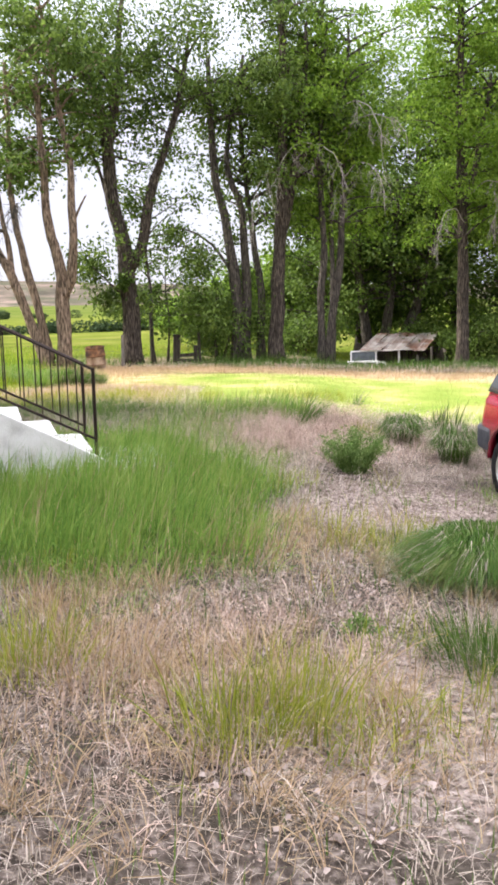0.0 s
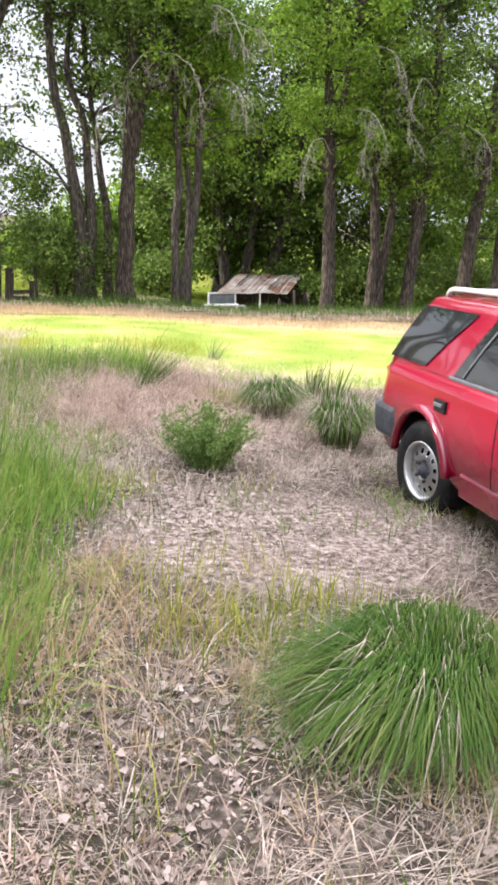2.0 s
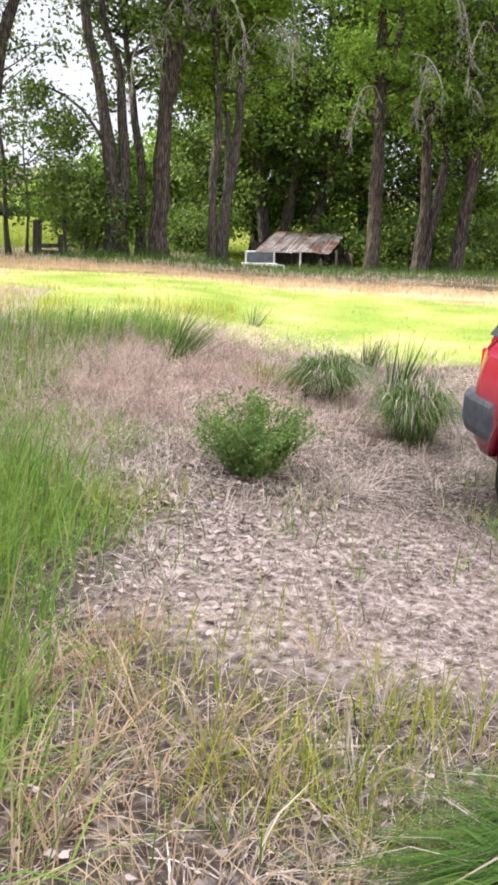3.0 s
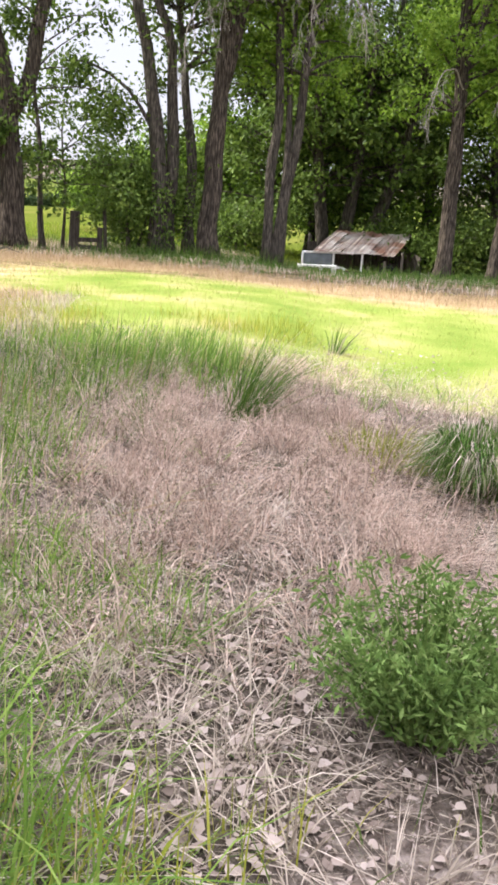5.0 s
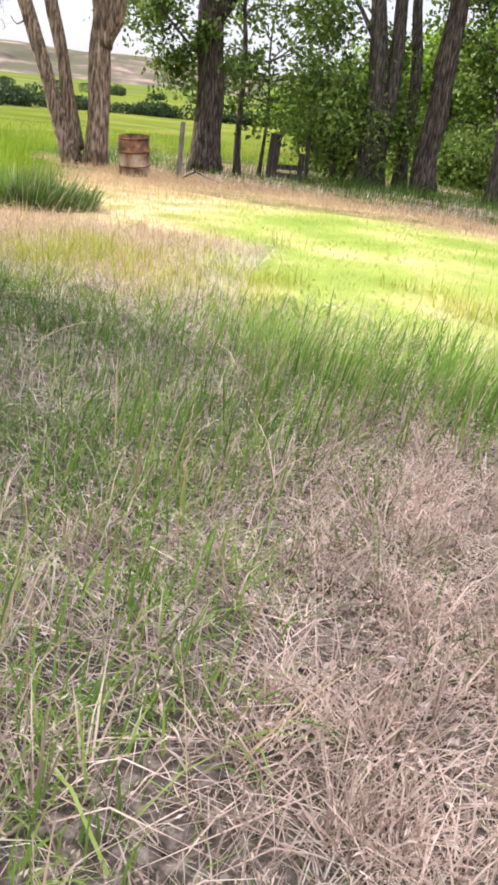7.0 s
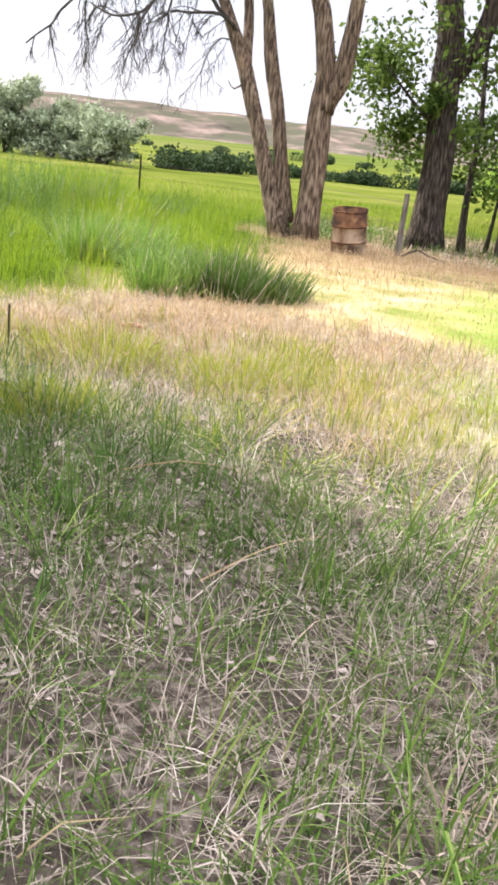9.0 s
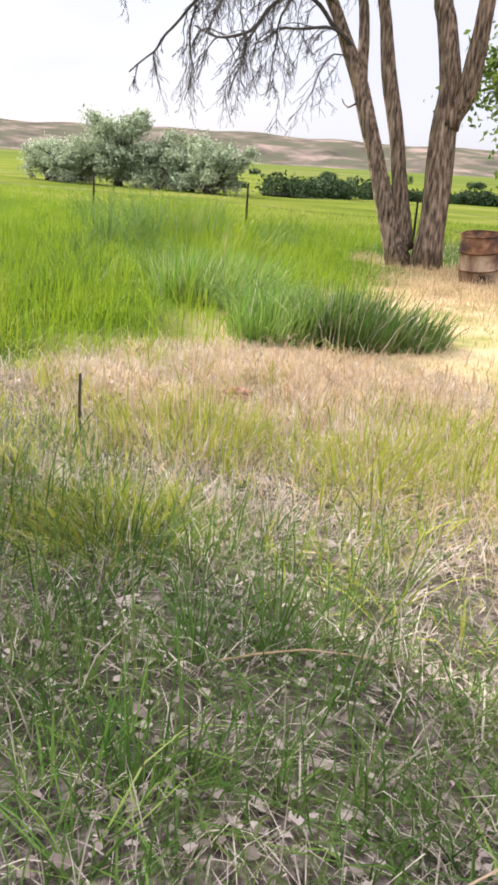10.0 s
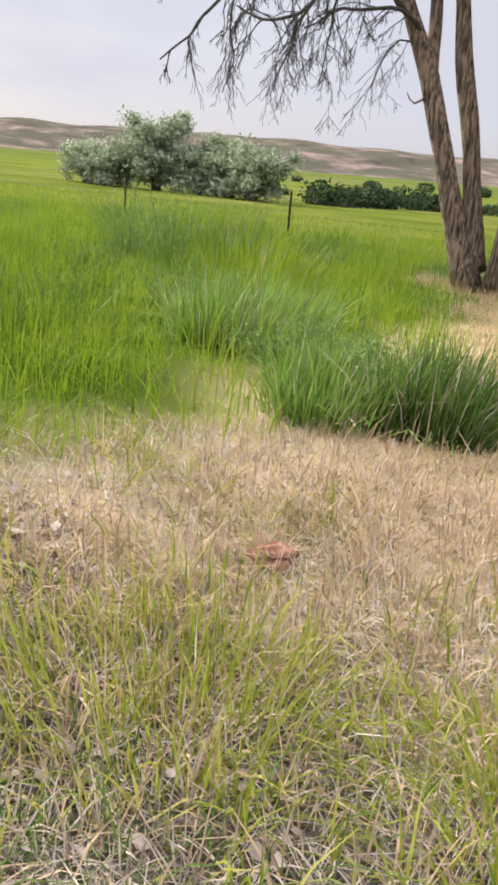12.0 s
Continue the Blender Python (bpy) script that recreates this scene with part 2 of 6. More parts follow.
def mesh_from(name, verts, faces_idx, sizes, mat, kind="", label="", category="", smooth=False):
    """A mesh from numpy arrays: verts (n, 3), loop indices, and the size of each face."""
    me = bpy.data.meshes.new(name)
    me.vertices.add(len(verts))
    me.vertices.foreach_set("co", np.ascontiguousarray(verts, np.float32).ravel())
    me.loops.add(len(faces_idx))
    me.loops.foreach_set("vertex_index", np.ascontiguousarray(faces_idx, np.int32))
    starts = np.concatenate([[0], np.cumsum(sizes)[:-1]]).astype(np.int32)
    me.polygons.add(len(sizes))
    me.polygons.foreach_set("loop_start", starts)
    me.polygons.foreach_set("loop_total", np.asarray(sizes, np.int32))
    if smooth:
        me.polygons.foreach_set("use_smooth", np.ones(len(sizes), bool))
    me.update(calc_edges=True)
    me.materials.append(mat)
    ob = new(name, me)
    if label or kind:
        tagged(ob, label, category, "", kind)
    return ob


RNG = np.random.default_rng(7)


def fractal(x, y, scale, seed=0.0):
    """Cheap smooth variation over the plan, about -1 to 1."""
    x, y = np.asarray(x) / scale + seed * 3.7, np.asarray(y) / scale - seed * 2.3
    return (np.sin(x * 1.0 + 1.3 * np.sin(y * 0.9 + seed)) + np.sin(y * 1.3 + 1.1 * np.sin(x * 1.2 + 2 * seed)) + 0.6 * np.sin(x * 2.9 + y * 2.1 + seed)
            + 0.5 * np.sin(y * 3.7 - x * 2.3)) / 2.4


def blades(name, xy, height, width, mat, label="", lean=0.25, bend=0.35, wind=(0.0, 0.0), spread=0.5, z0=None, splay=None):
    """Grass: one bent, tapering blade at each place of xy. wind: a lean that all share."""
    n = len(xy)
    h = np.broadcast_to(height, n) * RNG.uniform(1 - spread, 1 + spread * 0.6, n)
    w = np.broadcast_to(width, n) * RNG.uniform(0.6, 1.4, n)
    az = RNG.uniform(0, 2 * np.pi, n)
    tilt = np.stack([np.cos(az), np.sin(az)], 1) * (lean * np.abs(RNG.normal(0, 1, n)))[:, None] + np.array(wind)
    if splay is not None:
        tilt = tilt + splay
    face = az + RNG.uniform(-0.8, 0.8, n) + np.pi / 2
    side = np.stack([np.cos(face), np.sin(face), np.zeros(n)], 1)
    base = np.column_stack([xy, (ground_z(xy[:, 0], xy[:, 1]) if z0 is None else z0) - 0.01])
    curl = 1 + bend * RNG.uniform(0.3, 1.7, n)
    def at(u):
        flat = tilt * (h * u * (1 + (curl - 1) * u * 2))[:, None]
        drop = np.clip(1 - 0.5 * (np.linalg.norm(tilt, axis=1) * (1 + (curl - 1) * u * 1.6)) ** 2, 0.08, 1)
        return base + np.column_stack([flat, h * u * drop])
    mid, tip = at(0.55), at(1.0)
    v = np.empty((n, 5, 3))
    v[:, 0], v[:, 1] = base - side * (w / 2)[:, None], base + side * (w / 2)[:, None]
    v[:, 2], v[:, 3] = mid + side * (w * 0.42)[:, None], mid - side * (w * 0.42)[:, None]
    v[:, 4] = tip
    k = np.arange(n)[:, None] * 5
    idx = np.concatenate([k + [0, 1, 2, 3], k + [3, 2, 4]], 1).ravel()
    sizes = np.tile([4, 3], n)
    return mesh_from(name, v.reshape(-1, 3), idx, sizes, mat, "stuff" if label else "", label, "grass" if label else "", smooth=True)


def tufted(name, centres, per, radius, height, width, mat, label, lean=0.25, bend=0.6, wind=(0.0, 0.0), splay=0.5):
    """Grass in tufts: about per blades round each centre, splayed outwards; each tuft has a height and spread of its own."""
    n = len(centres)
    k = np.repeat(np.arange(n), RNG.integers(max(2, per // 2), per * 3 // 2 + 1, n))
    a, q = RNG.uniform(0, 2 * np.pi, len(k)), np.sqrt(RNG.uniform(0, 1, len(k)))
    out = np.column_stack([np.cos(a), np.sin(a)])
    xy = centres[k] + out * (radius * RNG.uniform(0.5, 1.5, n)[k] * q)[:, None]
    tip = RNG.normal(0, 0.22, (n, 2))[k]
    return blades(name, xy, height * RNG.uniform(0.55, 1.45, n)[k], width, mat, label, lean, bend, wind, 0.5, splay=out * (splay * q)[:, None] + tip)


def scatter(n, x0, x1, y0, y1, keep):
    """About n places in the box at which keep(x, y), a chance, holds."""
    x, y = RNG.uniform(x0, x1, n), RNG.uniform(y0, y1, n)
    ok = RNG.uniform(0, 1, n) < keep(x, y)
    return np.column_stack([x[ok], y[ok]])


def leaf_mesh(name, centres, size, mat, parent, label="", droop=0.3, thin=0.55):
    """A crown: one small folded leaf at each centre."""
    n = len(centres)
    s = size * RNG.uniform(0.6, 1.4, n)
    d = RNG.normal(0, 1, (n, 3))
    d[:, 2] -= droop
    d /= np.linalg.norm(d, axis=1, keepdims=True)
    e = np.cross(d, RNG.normal(0, 1, (n, 3)))
    e /= np.linalg.norm(e, axis=1, keepdims=True) + 1e-9
    up = np.cross(d, e)
    v = np.empty((n, 4, 3))
    v[:, 0] = centres
    v[:, 1] = centres + d * (s * 0.5)[:, None] + e * (s * thin * 0.5)[:, None] + up * (s * 0.12)[:, None]
    v[:, 2] = centres + d * s[:, None]
    v[:, 3] = centres + d * (s * 0.5)[:, None] - e * (s * thin * 0.5)[:, None] + up * (s * 0.12)[:, None]
    k = np.arange(n)[:, None] * 4
    idx = np.concatenate([k + [0, 1, 2], k + [0, 2, 3]], 1).ravel()
    ob = mesh_from(name, v.reshape(-1, 3), idx, np.full(2 * n, 3), mat)
    ob.parent = parent
    if label:
        ob["label"] = label
    return ob

# ---------- the ground ----------
def build_ground():
    xs = np.unique(np.concatenate([np.linspace(-10, 14, 73), np.linspace(-60, 60, 61), np.linspace(-3000, 3000, 41)]))
    ys = np.unique(np.concatenate([np.linspace(-2, 38, 121), np.linspace(-60, 120, 61), np.linspace(-3000, 3000, 41)]))
    gx, gy = np.meshgrid(xs, ys)
    v = np.column_stack([gx.ravel(), gy.ravel(), ground_z(gx, gy).ravel()])
    w = len(xs)
    j, i = np.meshgrid(np.arange(len(ys) - 1), np.arange(w - 1), indexing="ij")
    a = (j * w + i).ravel()
    idx = np.column_stack([a, a + 1, a + 1 + w, a + w]).ravel()
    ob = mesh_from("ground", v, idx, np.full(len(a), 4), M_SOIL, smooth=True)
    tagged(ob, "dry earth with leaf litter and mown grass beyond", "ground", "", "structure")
    # soil near, turf on the lawn, pasture beyond the fence, all by place
    m = M_SOIL
    n, l = m.node_tree.nodes, m.node_tree.links
    b = n["Principled BSDF"]
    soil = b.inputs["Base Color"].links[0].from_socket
    co = n.new("ShaderNodeTexCoord")
    wob = n.new("ShaderNodeTexNoise")
    wob.inputs["Scale"].default_value, wob.inputs["Detail"].default_value = 0.7, 6
    l.new(co.outputs["Object"], wob.inputs["Vector"])
    sep = n.new("ShaderNodeSeparateXYZ")
    l.new(co.outputs["Object"], sep.inputs[0])

    def math_node(op, a, bb):
        q = n.new("ShaderNodeMath")
        q.operation = op
        for s, value in zip(q.inputs, (a, bb)):
            if isinstance(value, (int, float)):
                s.default_value = value
            else:
                l.new(value, s)
        return q.outputs[0]

    def band(value, lo, hi):
        r = n.new("ShaderNodeMapRange")
        r.interpolation_type = "SMOOTHSTEP"
        r.inputs["From Min"].default_value, r.inputs["From Max"].default_value = lo, hi
        l.new(value, r.inputs["Value"])
        return r.outputs[0]

    def mixed(fac, a, colours, scale):
        t = n.new("ShaderNodeTexNoise")
        t.inputs["Scale"].default_value, t.inputs["Detail"].default_value = scale, 8
        l.new(co.outputs["Object"], t.inputs["Vector"])
        r = n.new("ShaderNodeValToRGB")
        r.color_ramp.elements.new(0.5)
        for e, pos, c in zip(r.color_ramp.elements, (0.32, 0.5, 0.68), colours):
            e.position, e.color = pos, (*c, 1)
        l.new(t.outputs["Fac"], r.inputs[0])
        q = n.new("ShaderNodeMix")
        q.data_type = "RGBA"
        l.new(fac, q.inputs["Factor"])
        l.new(a, q.inputs["A"])
        l.new(r.outputs[0], q.inputs["B"])
        return q.outputs["Result"]

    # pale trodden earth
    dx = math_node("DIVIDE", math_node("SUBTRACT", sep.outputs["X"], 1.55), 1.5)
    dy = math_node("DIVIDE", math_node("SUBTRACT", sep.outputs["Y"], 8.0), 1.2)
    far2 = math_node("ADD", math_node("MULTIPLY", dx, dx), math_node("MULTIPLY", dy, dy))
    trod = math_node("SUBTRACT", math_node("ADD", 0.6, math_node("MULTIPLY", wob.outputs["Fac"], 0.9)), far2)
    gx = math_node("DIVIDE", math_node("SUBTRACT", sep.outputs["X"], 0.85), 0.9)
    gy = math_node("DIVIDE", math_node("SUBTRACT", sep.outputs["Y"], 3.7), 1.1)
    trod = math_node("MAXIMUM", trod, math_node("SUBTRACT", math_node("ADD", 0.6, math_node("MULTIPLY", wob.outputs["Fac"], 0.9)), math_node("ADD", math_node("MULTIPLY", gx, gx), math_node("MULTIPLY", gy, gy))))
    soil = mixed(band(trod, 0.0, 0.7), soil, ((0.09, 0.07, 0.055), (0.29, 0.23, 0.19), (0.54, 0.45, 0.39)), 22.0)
    wy = math_node("ADD", sep.outputs["Y"], math_node("MULTIPLY", wob.outputs["Fac"], 2.2))
    front = math_node("ADD", wy, math_node("MULTIPLY", sep.outputs["X"], 0.25))      # lawn's near edge
    front = math_node("ADD", front, math_node("MULTIPLY", math_node("MINIMUM", sep.outputs["X"], 0.0), 0.65))
    back = math_node("ADD", wy, math_node("MULTIPLY", sep.outputs["X"], 0.5))        # lawn's far edge
    colour = mixed(band(front, 15.8, 16.8), soil, ((0.155, 0.215, 0.04), (0.23, 0.27, 0.065), (0.36, 0.31, 0.14)), 0.8)
    side = math_node("ADD", sep.outputs["X"], math_node("MULTIPLY", wob.outputs["Fac"], -3.0))      # straw at the meadow's edge
    straw = math_node("MULTIPLY", math_node("SUBTRACT", 1.0, band(side, -4.6, -2.9)), band(wy, 18.2, 19.2))
    colour = mixed(straw, colour, ((0.22, 0.22, 0.07), (0.42, 0.32, 0.17), (0.54, 0.41, 0.25)), 1.4)
    mead = math_node("SUBTRACT", 1.0, band(side, -7.6, -6.6))
    colour = mixed(mead, colour, ((0.03, 0.055, 0.006), (0.055, 0.09, 0.010), (0.10, 0.12, 0.024)), 1.4)
    colour = mixed(math_node("MULTIPLY", band(back, 24.2, 25.6), math_node("SUBTRACT", 1.0, mead)), colour, ((0.22, 0.16, 0.085), (0.36, 0.265, 0.15), (0.46, 0.35, 0.21)), 1.0)
    colour = mixed(math_node("MULTIPLY", band(back, 26.8, 28.4), math_node("SUBTRACT", 1.0, mead)), colour, ((0.07, 0.055, 0.035), (0.16, 0.12, 0.07), (0.30, 0.22, 0.13)), 1.6)
    # a long streak of darker brown across the lawn
    ex = math_node("DIVIDE", math_node("ADD", sep.outputs["X"], 1.2), 2.6)
    ey = math_node("DIVIDE", math_node("SUBTRACT", math_node("ADD", sep.outputs["Y"], math_node("MULTIPLY", sep.outputs["X"], 0.25)), 24.1), 0.8)
    streak = math_node("SUBTRACT", math_node("MULTIPLY", wob.outputs["Fac"], 2.2), math_node("ADD", math_node("MULTIPLY", ex, ex), math_node("MULTIPLY", ey, ey)))
    colour = mixed(band(streak, 0.0, 0.8), colour, ((0.10, 0.085, 0.04), (0.17, 0.14, 0.065), (0.27, 0.20, 0.11)), 2.0)
    colour = mixed(band(wy, 36.5, 38.5), colour, ((0.068, 0.09, 0.014), (0.10, 0.118, 0.020), (0.14, 0.138, 0.036)), 0.15)
    colour = mixed(band(wy, 110, 260), colour, ((0.055, 0.08, 0.014), (0.08, 0.10, 0.022), (0.12, 0.115, 0.045)), 0.012)
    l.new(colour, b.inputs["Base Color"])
    return ob


build_ground()


def build_hills():
    """A long, low, eroded ridge at the edge of the plain."""
    az = np.radians(np.linspace(-95, 95, 260))
    rows, D = 12, 1500.0
    v = []
    for r in range(rows):
        u = r / (rows - 1)
        for a in az:
            d = math.degrees(a)
            h = 48 + 14 * math.cos(radians((d + 32) * 4)) + 3 * math.sin(d * 0.37) + 2 * math.sin(d * 1.1 + 1)
            k = noise.fractal(Vector((d * 0.25, u * 3, 0.3)), 1.0, 2.0, 5)
            dist = D + 500 * u + 60 * k
            z = -1.2 + h * ss(0, 1, u) ** 0.9 + 5 * k * u
            v.append((math.sin(a) * dist, math.cos(a) * dist, z))
    n = len(az)
    j, i = np.meshgrid(np.arange(rows - 1), np.arange(n - 1), indexing="ij")
    k = (j * n + i).ravel()
    ob = mesh_from("backdrop", np.array(v), np.column_stack([k, k + 1, k + 1 + n, k + n]).ravel(), np.full(len(k), 4), M_HILL, smooth=True)
    tagged(ob, "long low sagebrush ridge of bare pinkish earth", "hills", "", "structure")


build_hills()


# ---------- the house, which shades the yard ----------
def build_house():
    h = thing("house", pose(0, 0, 0), "pale sided two-storey house beside the yard", "house")
    bm = bmesh.new()
    box(bm, (9.0, 18.9, 6.0), (-10.3, 7.3, 2.95))
    part("wall", bm, M_SIDING, h)
    bm = bmesh.new()
    prof = [(-15.3, 5.9), (-10.3, 8.4), (-5.45, 5.9), (-5.45, 6.05), (-10.3, 8.6), (-15.3, 6.05)]
    ends = [[bm.verts.new((x, y, z)) for x, z in prof] for y in (-2.5, 17.05)]
    for k in range(6):
        bm.faces.new((ends[0][k], ends[0][(k + 1) % 6], ends[1][(k + 1) % 6], ends[1][k]))
    bm.faces.new(ends[0][::-1]), bm.faces.new(ends[1])
    part("roof", bm, M_SHINGLE, h)


build_house()


# ---------- grasses ----------
def green_patch(x, y):
    """Chance of tall green grass in the yard."""
    edge = 0.2 + 0.22 * fractal(x, y, 0.7, 1) - 1.1 * ss(8.3, 10.2, y)
    a = (1 - ss(edge - 0.55, edge + 0.32, x)) * ss(5.7, 6.8, y + 0.2 * fractal(x, y, 0.5, 2) - 0.25 * x) * (1 - ss(11.4, 12.4, y + 0.2 * x))
    strip = ss(13.4, 14.3, y) * (1 - ss(15.3, 16.2, y + 0.12 * x)) * (1 - ss(0.7, 1.2, x + 0.2 * fractal(x, y, 0.6, 3))) * (0.25 + 0.75 * ss(-1.0, -0.3, x))
    mid = 0.38 * (1 - ss(-0.6, 0.0, x + 0.3 * fractal(x, y, 0.4, 5))) * ss(10.4, 11.2, y) * (1 - ss(13.5, 14.5, y))
    left = 1 - ss(10.5, 12.5, y) * (1 - ss(-1.9, -0.6, x))
    return np.clip(np.maximum(np.maximum(a, strip * 0.5), mid) * left, 0, 1) * ss(-4.6, -3.4, x + 0.4 * fractal(x, y, 0.6, 7))


def field(x, y):
    """Chance of the tall meadow left of the lawn."""
    e = np.interp(y, [16.0, 17.7, 18.9, 20.2, 24, 26.8, 30, 38], [-6.5, -5.4, -5.0, -4.4, -5.2, -6.6, -8.5, -9])
    return 1 - ss(e - 0.6, e + 0.35, x + 0.3 * fractal(x, y, 0.8, 4) + 0.15 * fractal(x, y, 0.2, 5))


def lawn(x, y):
    return ss(15.0, 16.0, y + 0.22 * x) * (1 - ss(26.5, 28.0, y + 0.5 * x)) * (1 - field(x, y))


def dry_sun(x, y):
    a = np.exp(-(((x + 3.6) / 1.5) ** 2 + ((y - 18.4) / 1.25) ** 2)) * 1.3
    b = np.exp(-(((x + 4.2) / 1.9) ** 2 + ((y - 25.5) / 3.0) ** 2)) * 1.0
    c = np.exp(-((y + 0.5 * x - 25.4 - 0.5 * fractal(x, y, 1.1, 6)) / 1.1) ** 2) * 1.0
    return np.clip(np.maximum(np.maximum(a, b), c), 0, 1) * (1 - 0.9 * field(x, y))


def build_grasses():
    def yard(x, y):
        fade = (1 - ss(3.6, 4.7, x + 0.3 * fractal(x, y, 0.5, 62))) * ss(1.9, 2.5, y + 0.2 * fractal(x, y, 0.5, 63))
        return (1 - ss(15.2, 16.4, y + 0.22 * x)) * (1 - 0.75 * green_patch(x, y)) * fade

    def bare(x, y):
        """Trodden, nearly bare ground: the wheel track by the car and the way through the yard."""
        a = np.exp(-((x - 1.7 - 0.25 * np.sin(y * 0.9)) / 0.75) ** 2) * ss(6.2, 7.4, y) * (1 - ss(9.2, 10.2, y))
        b = np.exp(-(((x - 0.85) / 0.45) ** 2 + ((y - 8.7) / 0.9) ** 2)) * 0.8
        c = np.exp(-(((x - 1.3) / 0.9) ** 2 + ((y - 3.3) / 0.9) ** 2)) * 0.7
        return np.clip(np.maximum(np.maximum(a, b), c), 0, 1)

    def pink(x, y):
        return np.clip(np.exp(-(((x - 0.7) / 1.35) ** 2 + ((y - 12.1) / 2.2) ** 2)) * 1.6, 0, 1)

    def fore(x, y):
        return np.clip(np.exp(-(((x + 0.15) / 0.95) ** 2 + ((y - 4.3) / 0.95) ** 2)) * 1.4, 0, 1)

    p = scatter(30000, -1.8, 1.6, 2.5, 6.2, lambda x, y: yard(x, y) * fore(x, y) * np.clip(0.5 + 0.8 * fractal(x, y, 0.06, 59), 0.03, 1))
    blades("grass", p, 0.13, 0.006, M_PINK, "pale pinkish dry grass underfoot", 0.7, 1.0, (0.1, 0), 0.6)
    # tall green
    p = scatter(150000, -4.6, 1.6, 5.5, 16.5, lambda x, y: green_patch(x, y) * np.clip(0.75 + 0.9 * fractal(x, y, 0.09, 41), 0.1, 1))
    blades("grass", p, (0.42 - 0.20 * ss(10.2, 11.6, p[:, 1]) + 0.06 * ss(13.4, 14.2, p[:, 1])) * (1 + 0.3 * fractal(p[:, 0], p[:, 1], 0.3, 44) + 0.3 * fractal(p[:, 0], p[:, 1], 0.1, 45)), 0.0075, M_GREEN, "tall lush green grass waving in the yard", 0.30, 0.8, (0.09, -0.04), 0.6)
    p = scatter(5000, -4.0, 1.4, 6.0, 16.5, lambda x, y: green_patch(x, y) * 0.7)
    blades("grass", p, 0.46, 0.006, M_STRAW, "pale seed stalks above the green grass", 0.2, 0.4, (0.12, 0.0))
    # thatch: dead straw lying flat all over the yard
    p = scatter(105000, -4.6, 4.6, 2.0, 17.3, lambda x, y: (1 - ss(15.6, 17.0, y + 0.15 * x)) * (1 - 0.75 * bare(x, y)) * (1 - 0.7 * pink(x, y)) * (1 - 0.5 * (1 - ss(-1.5, -0.5, x)) * ss(12, 13, y)) * (0.7 + 0.3 * fractal(x, y, 0.4, 8)) * (1 - 0.5 * green_patch(x, y)))
    blades("grass", p, 0.14, 0.0038, M_DRY, "matted grey-brown dead grass lying over the yard", 1.5, 0.4, (0.1, -0.1), 0.7)
    p = scatter(42000, -4.6, 4.6, 2.0, 17.3, lambda x, y: yard(x, y) * (1 - 0.8 * bare(x, y)) * np.clip(0.5 + 0.5 * fractal(x, y, 0.45, 9) + 0.5 * fractal(x, y, 0.06, 10), 0.03, 1))
    blades("grass", p, 0.10, 0.0042, M_DRY, "short upright dead grass stubble", 0.6, 0.6, (0, 0), 0.6)
    p = scatter(24000, -4.6, 4.6, 2.0, 17.3, lambda x, y: yard(x, y) * np.clip(0.3 + 0.75 * fractal(x, y, 0.6, 12), 0.04, 1) * (1 - 0.85 * bare(x, y)) * (1 - 0.8 * pink(x, y)))
    blades("grass", p, 0.17, 0.005, M_DEEP, "thin green grass among the dead grass", 0.45, 0.6)
    # cheatgrass: fine nodding heads
    p = scatter(50000, -1.6, 3.2, 9.6, 16.0, lambda x, y: yard(x, y) * pink(x, y) * np.clip(0.35 + 0.45 * fractal(x, y, 0.4, 14) + 1.0 * fractal(x, y, 0.06, 16), 0.01, 1))
    blades("grass", p, 0.13 * (1 + 0.35 * fractal(p[:, 0], p[:, 1], 0.11, 18)), 0.0055, M_PINK, "pinkish dried cheatgrass in a dense patch", 0.55, 1.2, (0.1, 0), 0.6)
    p = scatter(13000, -3.0, 3.0, 1.8, 6.5, lambda x, y: yard(x, y) * np.clip(0.1 + 0.8 * fractal(x, y, 0.5, 15), 0, 1) * (1 - 0.8 * bare(x, y)))
    blades("grass", p, 0.17, 0.0045, M_STRAW, "straw-coloured dry grass stalks in the yard", 0.35, 0.7, (0.05, 0), 0.6)
    p = scatter(34000, -2.5, 3.2, 2.0, 9, lambda x, y: yard(x, y) * np.clip(1.7 * fractal(x, y, 0.55, 17) - 0.45, 0, 1) * (1 - 0.85 * bare(x, y)))
    blades("grass", p, 0.24, 0.0055, M_YELLOW, "small yellow-green grass patches in dry grass", 0.3, 0.6, (0.05, 0), 0.6)
    # tufts: dead, pinkish and green ones, each a loose clump with gaps between
    c = scatter(5200, -4.2, 3.6, 2.4, 16.6, lambda x, y: yard(x, y) * (1 - 0.6 * bare(x, y)) * (1 - 0.85 * pink(x, y)) * np.clip(0.55 + 0.9 * fractal(x, y, 0.35, 71), 0.08, 1))
    tufted("grass", c, 13, 0.075, 0.15, 0.0055, M_DRY, "small grey-brown tufts of dead grass", 0.25, 0.8, (0.08, -0.03), 0.75)
    c = scatter(2400, -2.2, 2.2, 2.6, 7.6, lambda x, y: yard(x, y) * (1 - 0.8 * bare(x, y)) * np.clip(0.2 + 1.0 * fractal(x, y, 0.5, 72), 0.03, 1))
    tufted("grass", c, 12, 0.06, 0.22, 0.005, M_STRAW, "upright straw-coloured tufts of dry grass", 0.18, 0.6, (0.06, 0), 0.45)
    c = scatter(3600, -1.5, 3.0, 9.8, 15.6, lambda x, y: yard(x, y) * pink(x, y) * np.clip(0.35 + 1.5 * fractal(x, y, 0.17, 73), 0.0, 1))
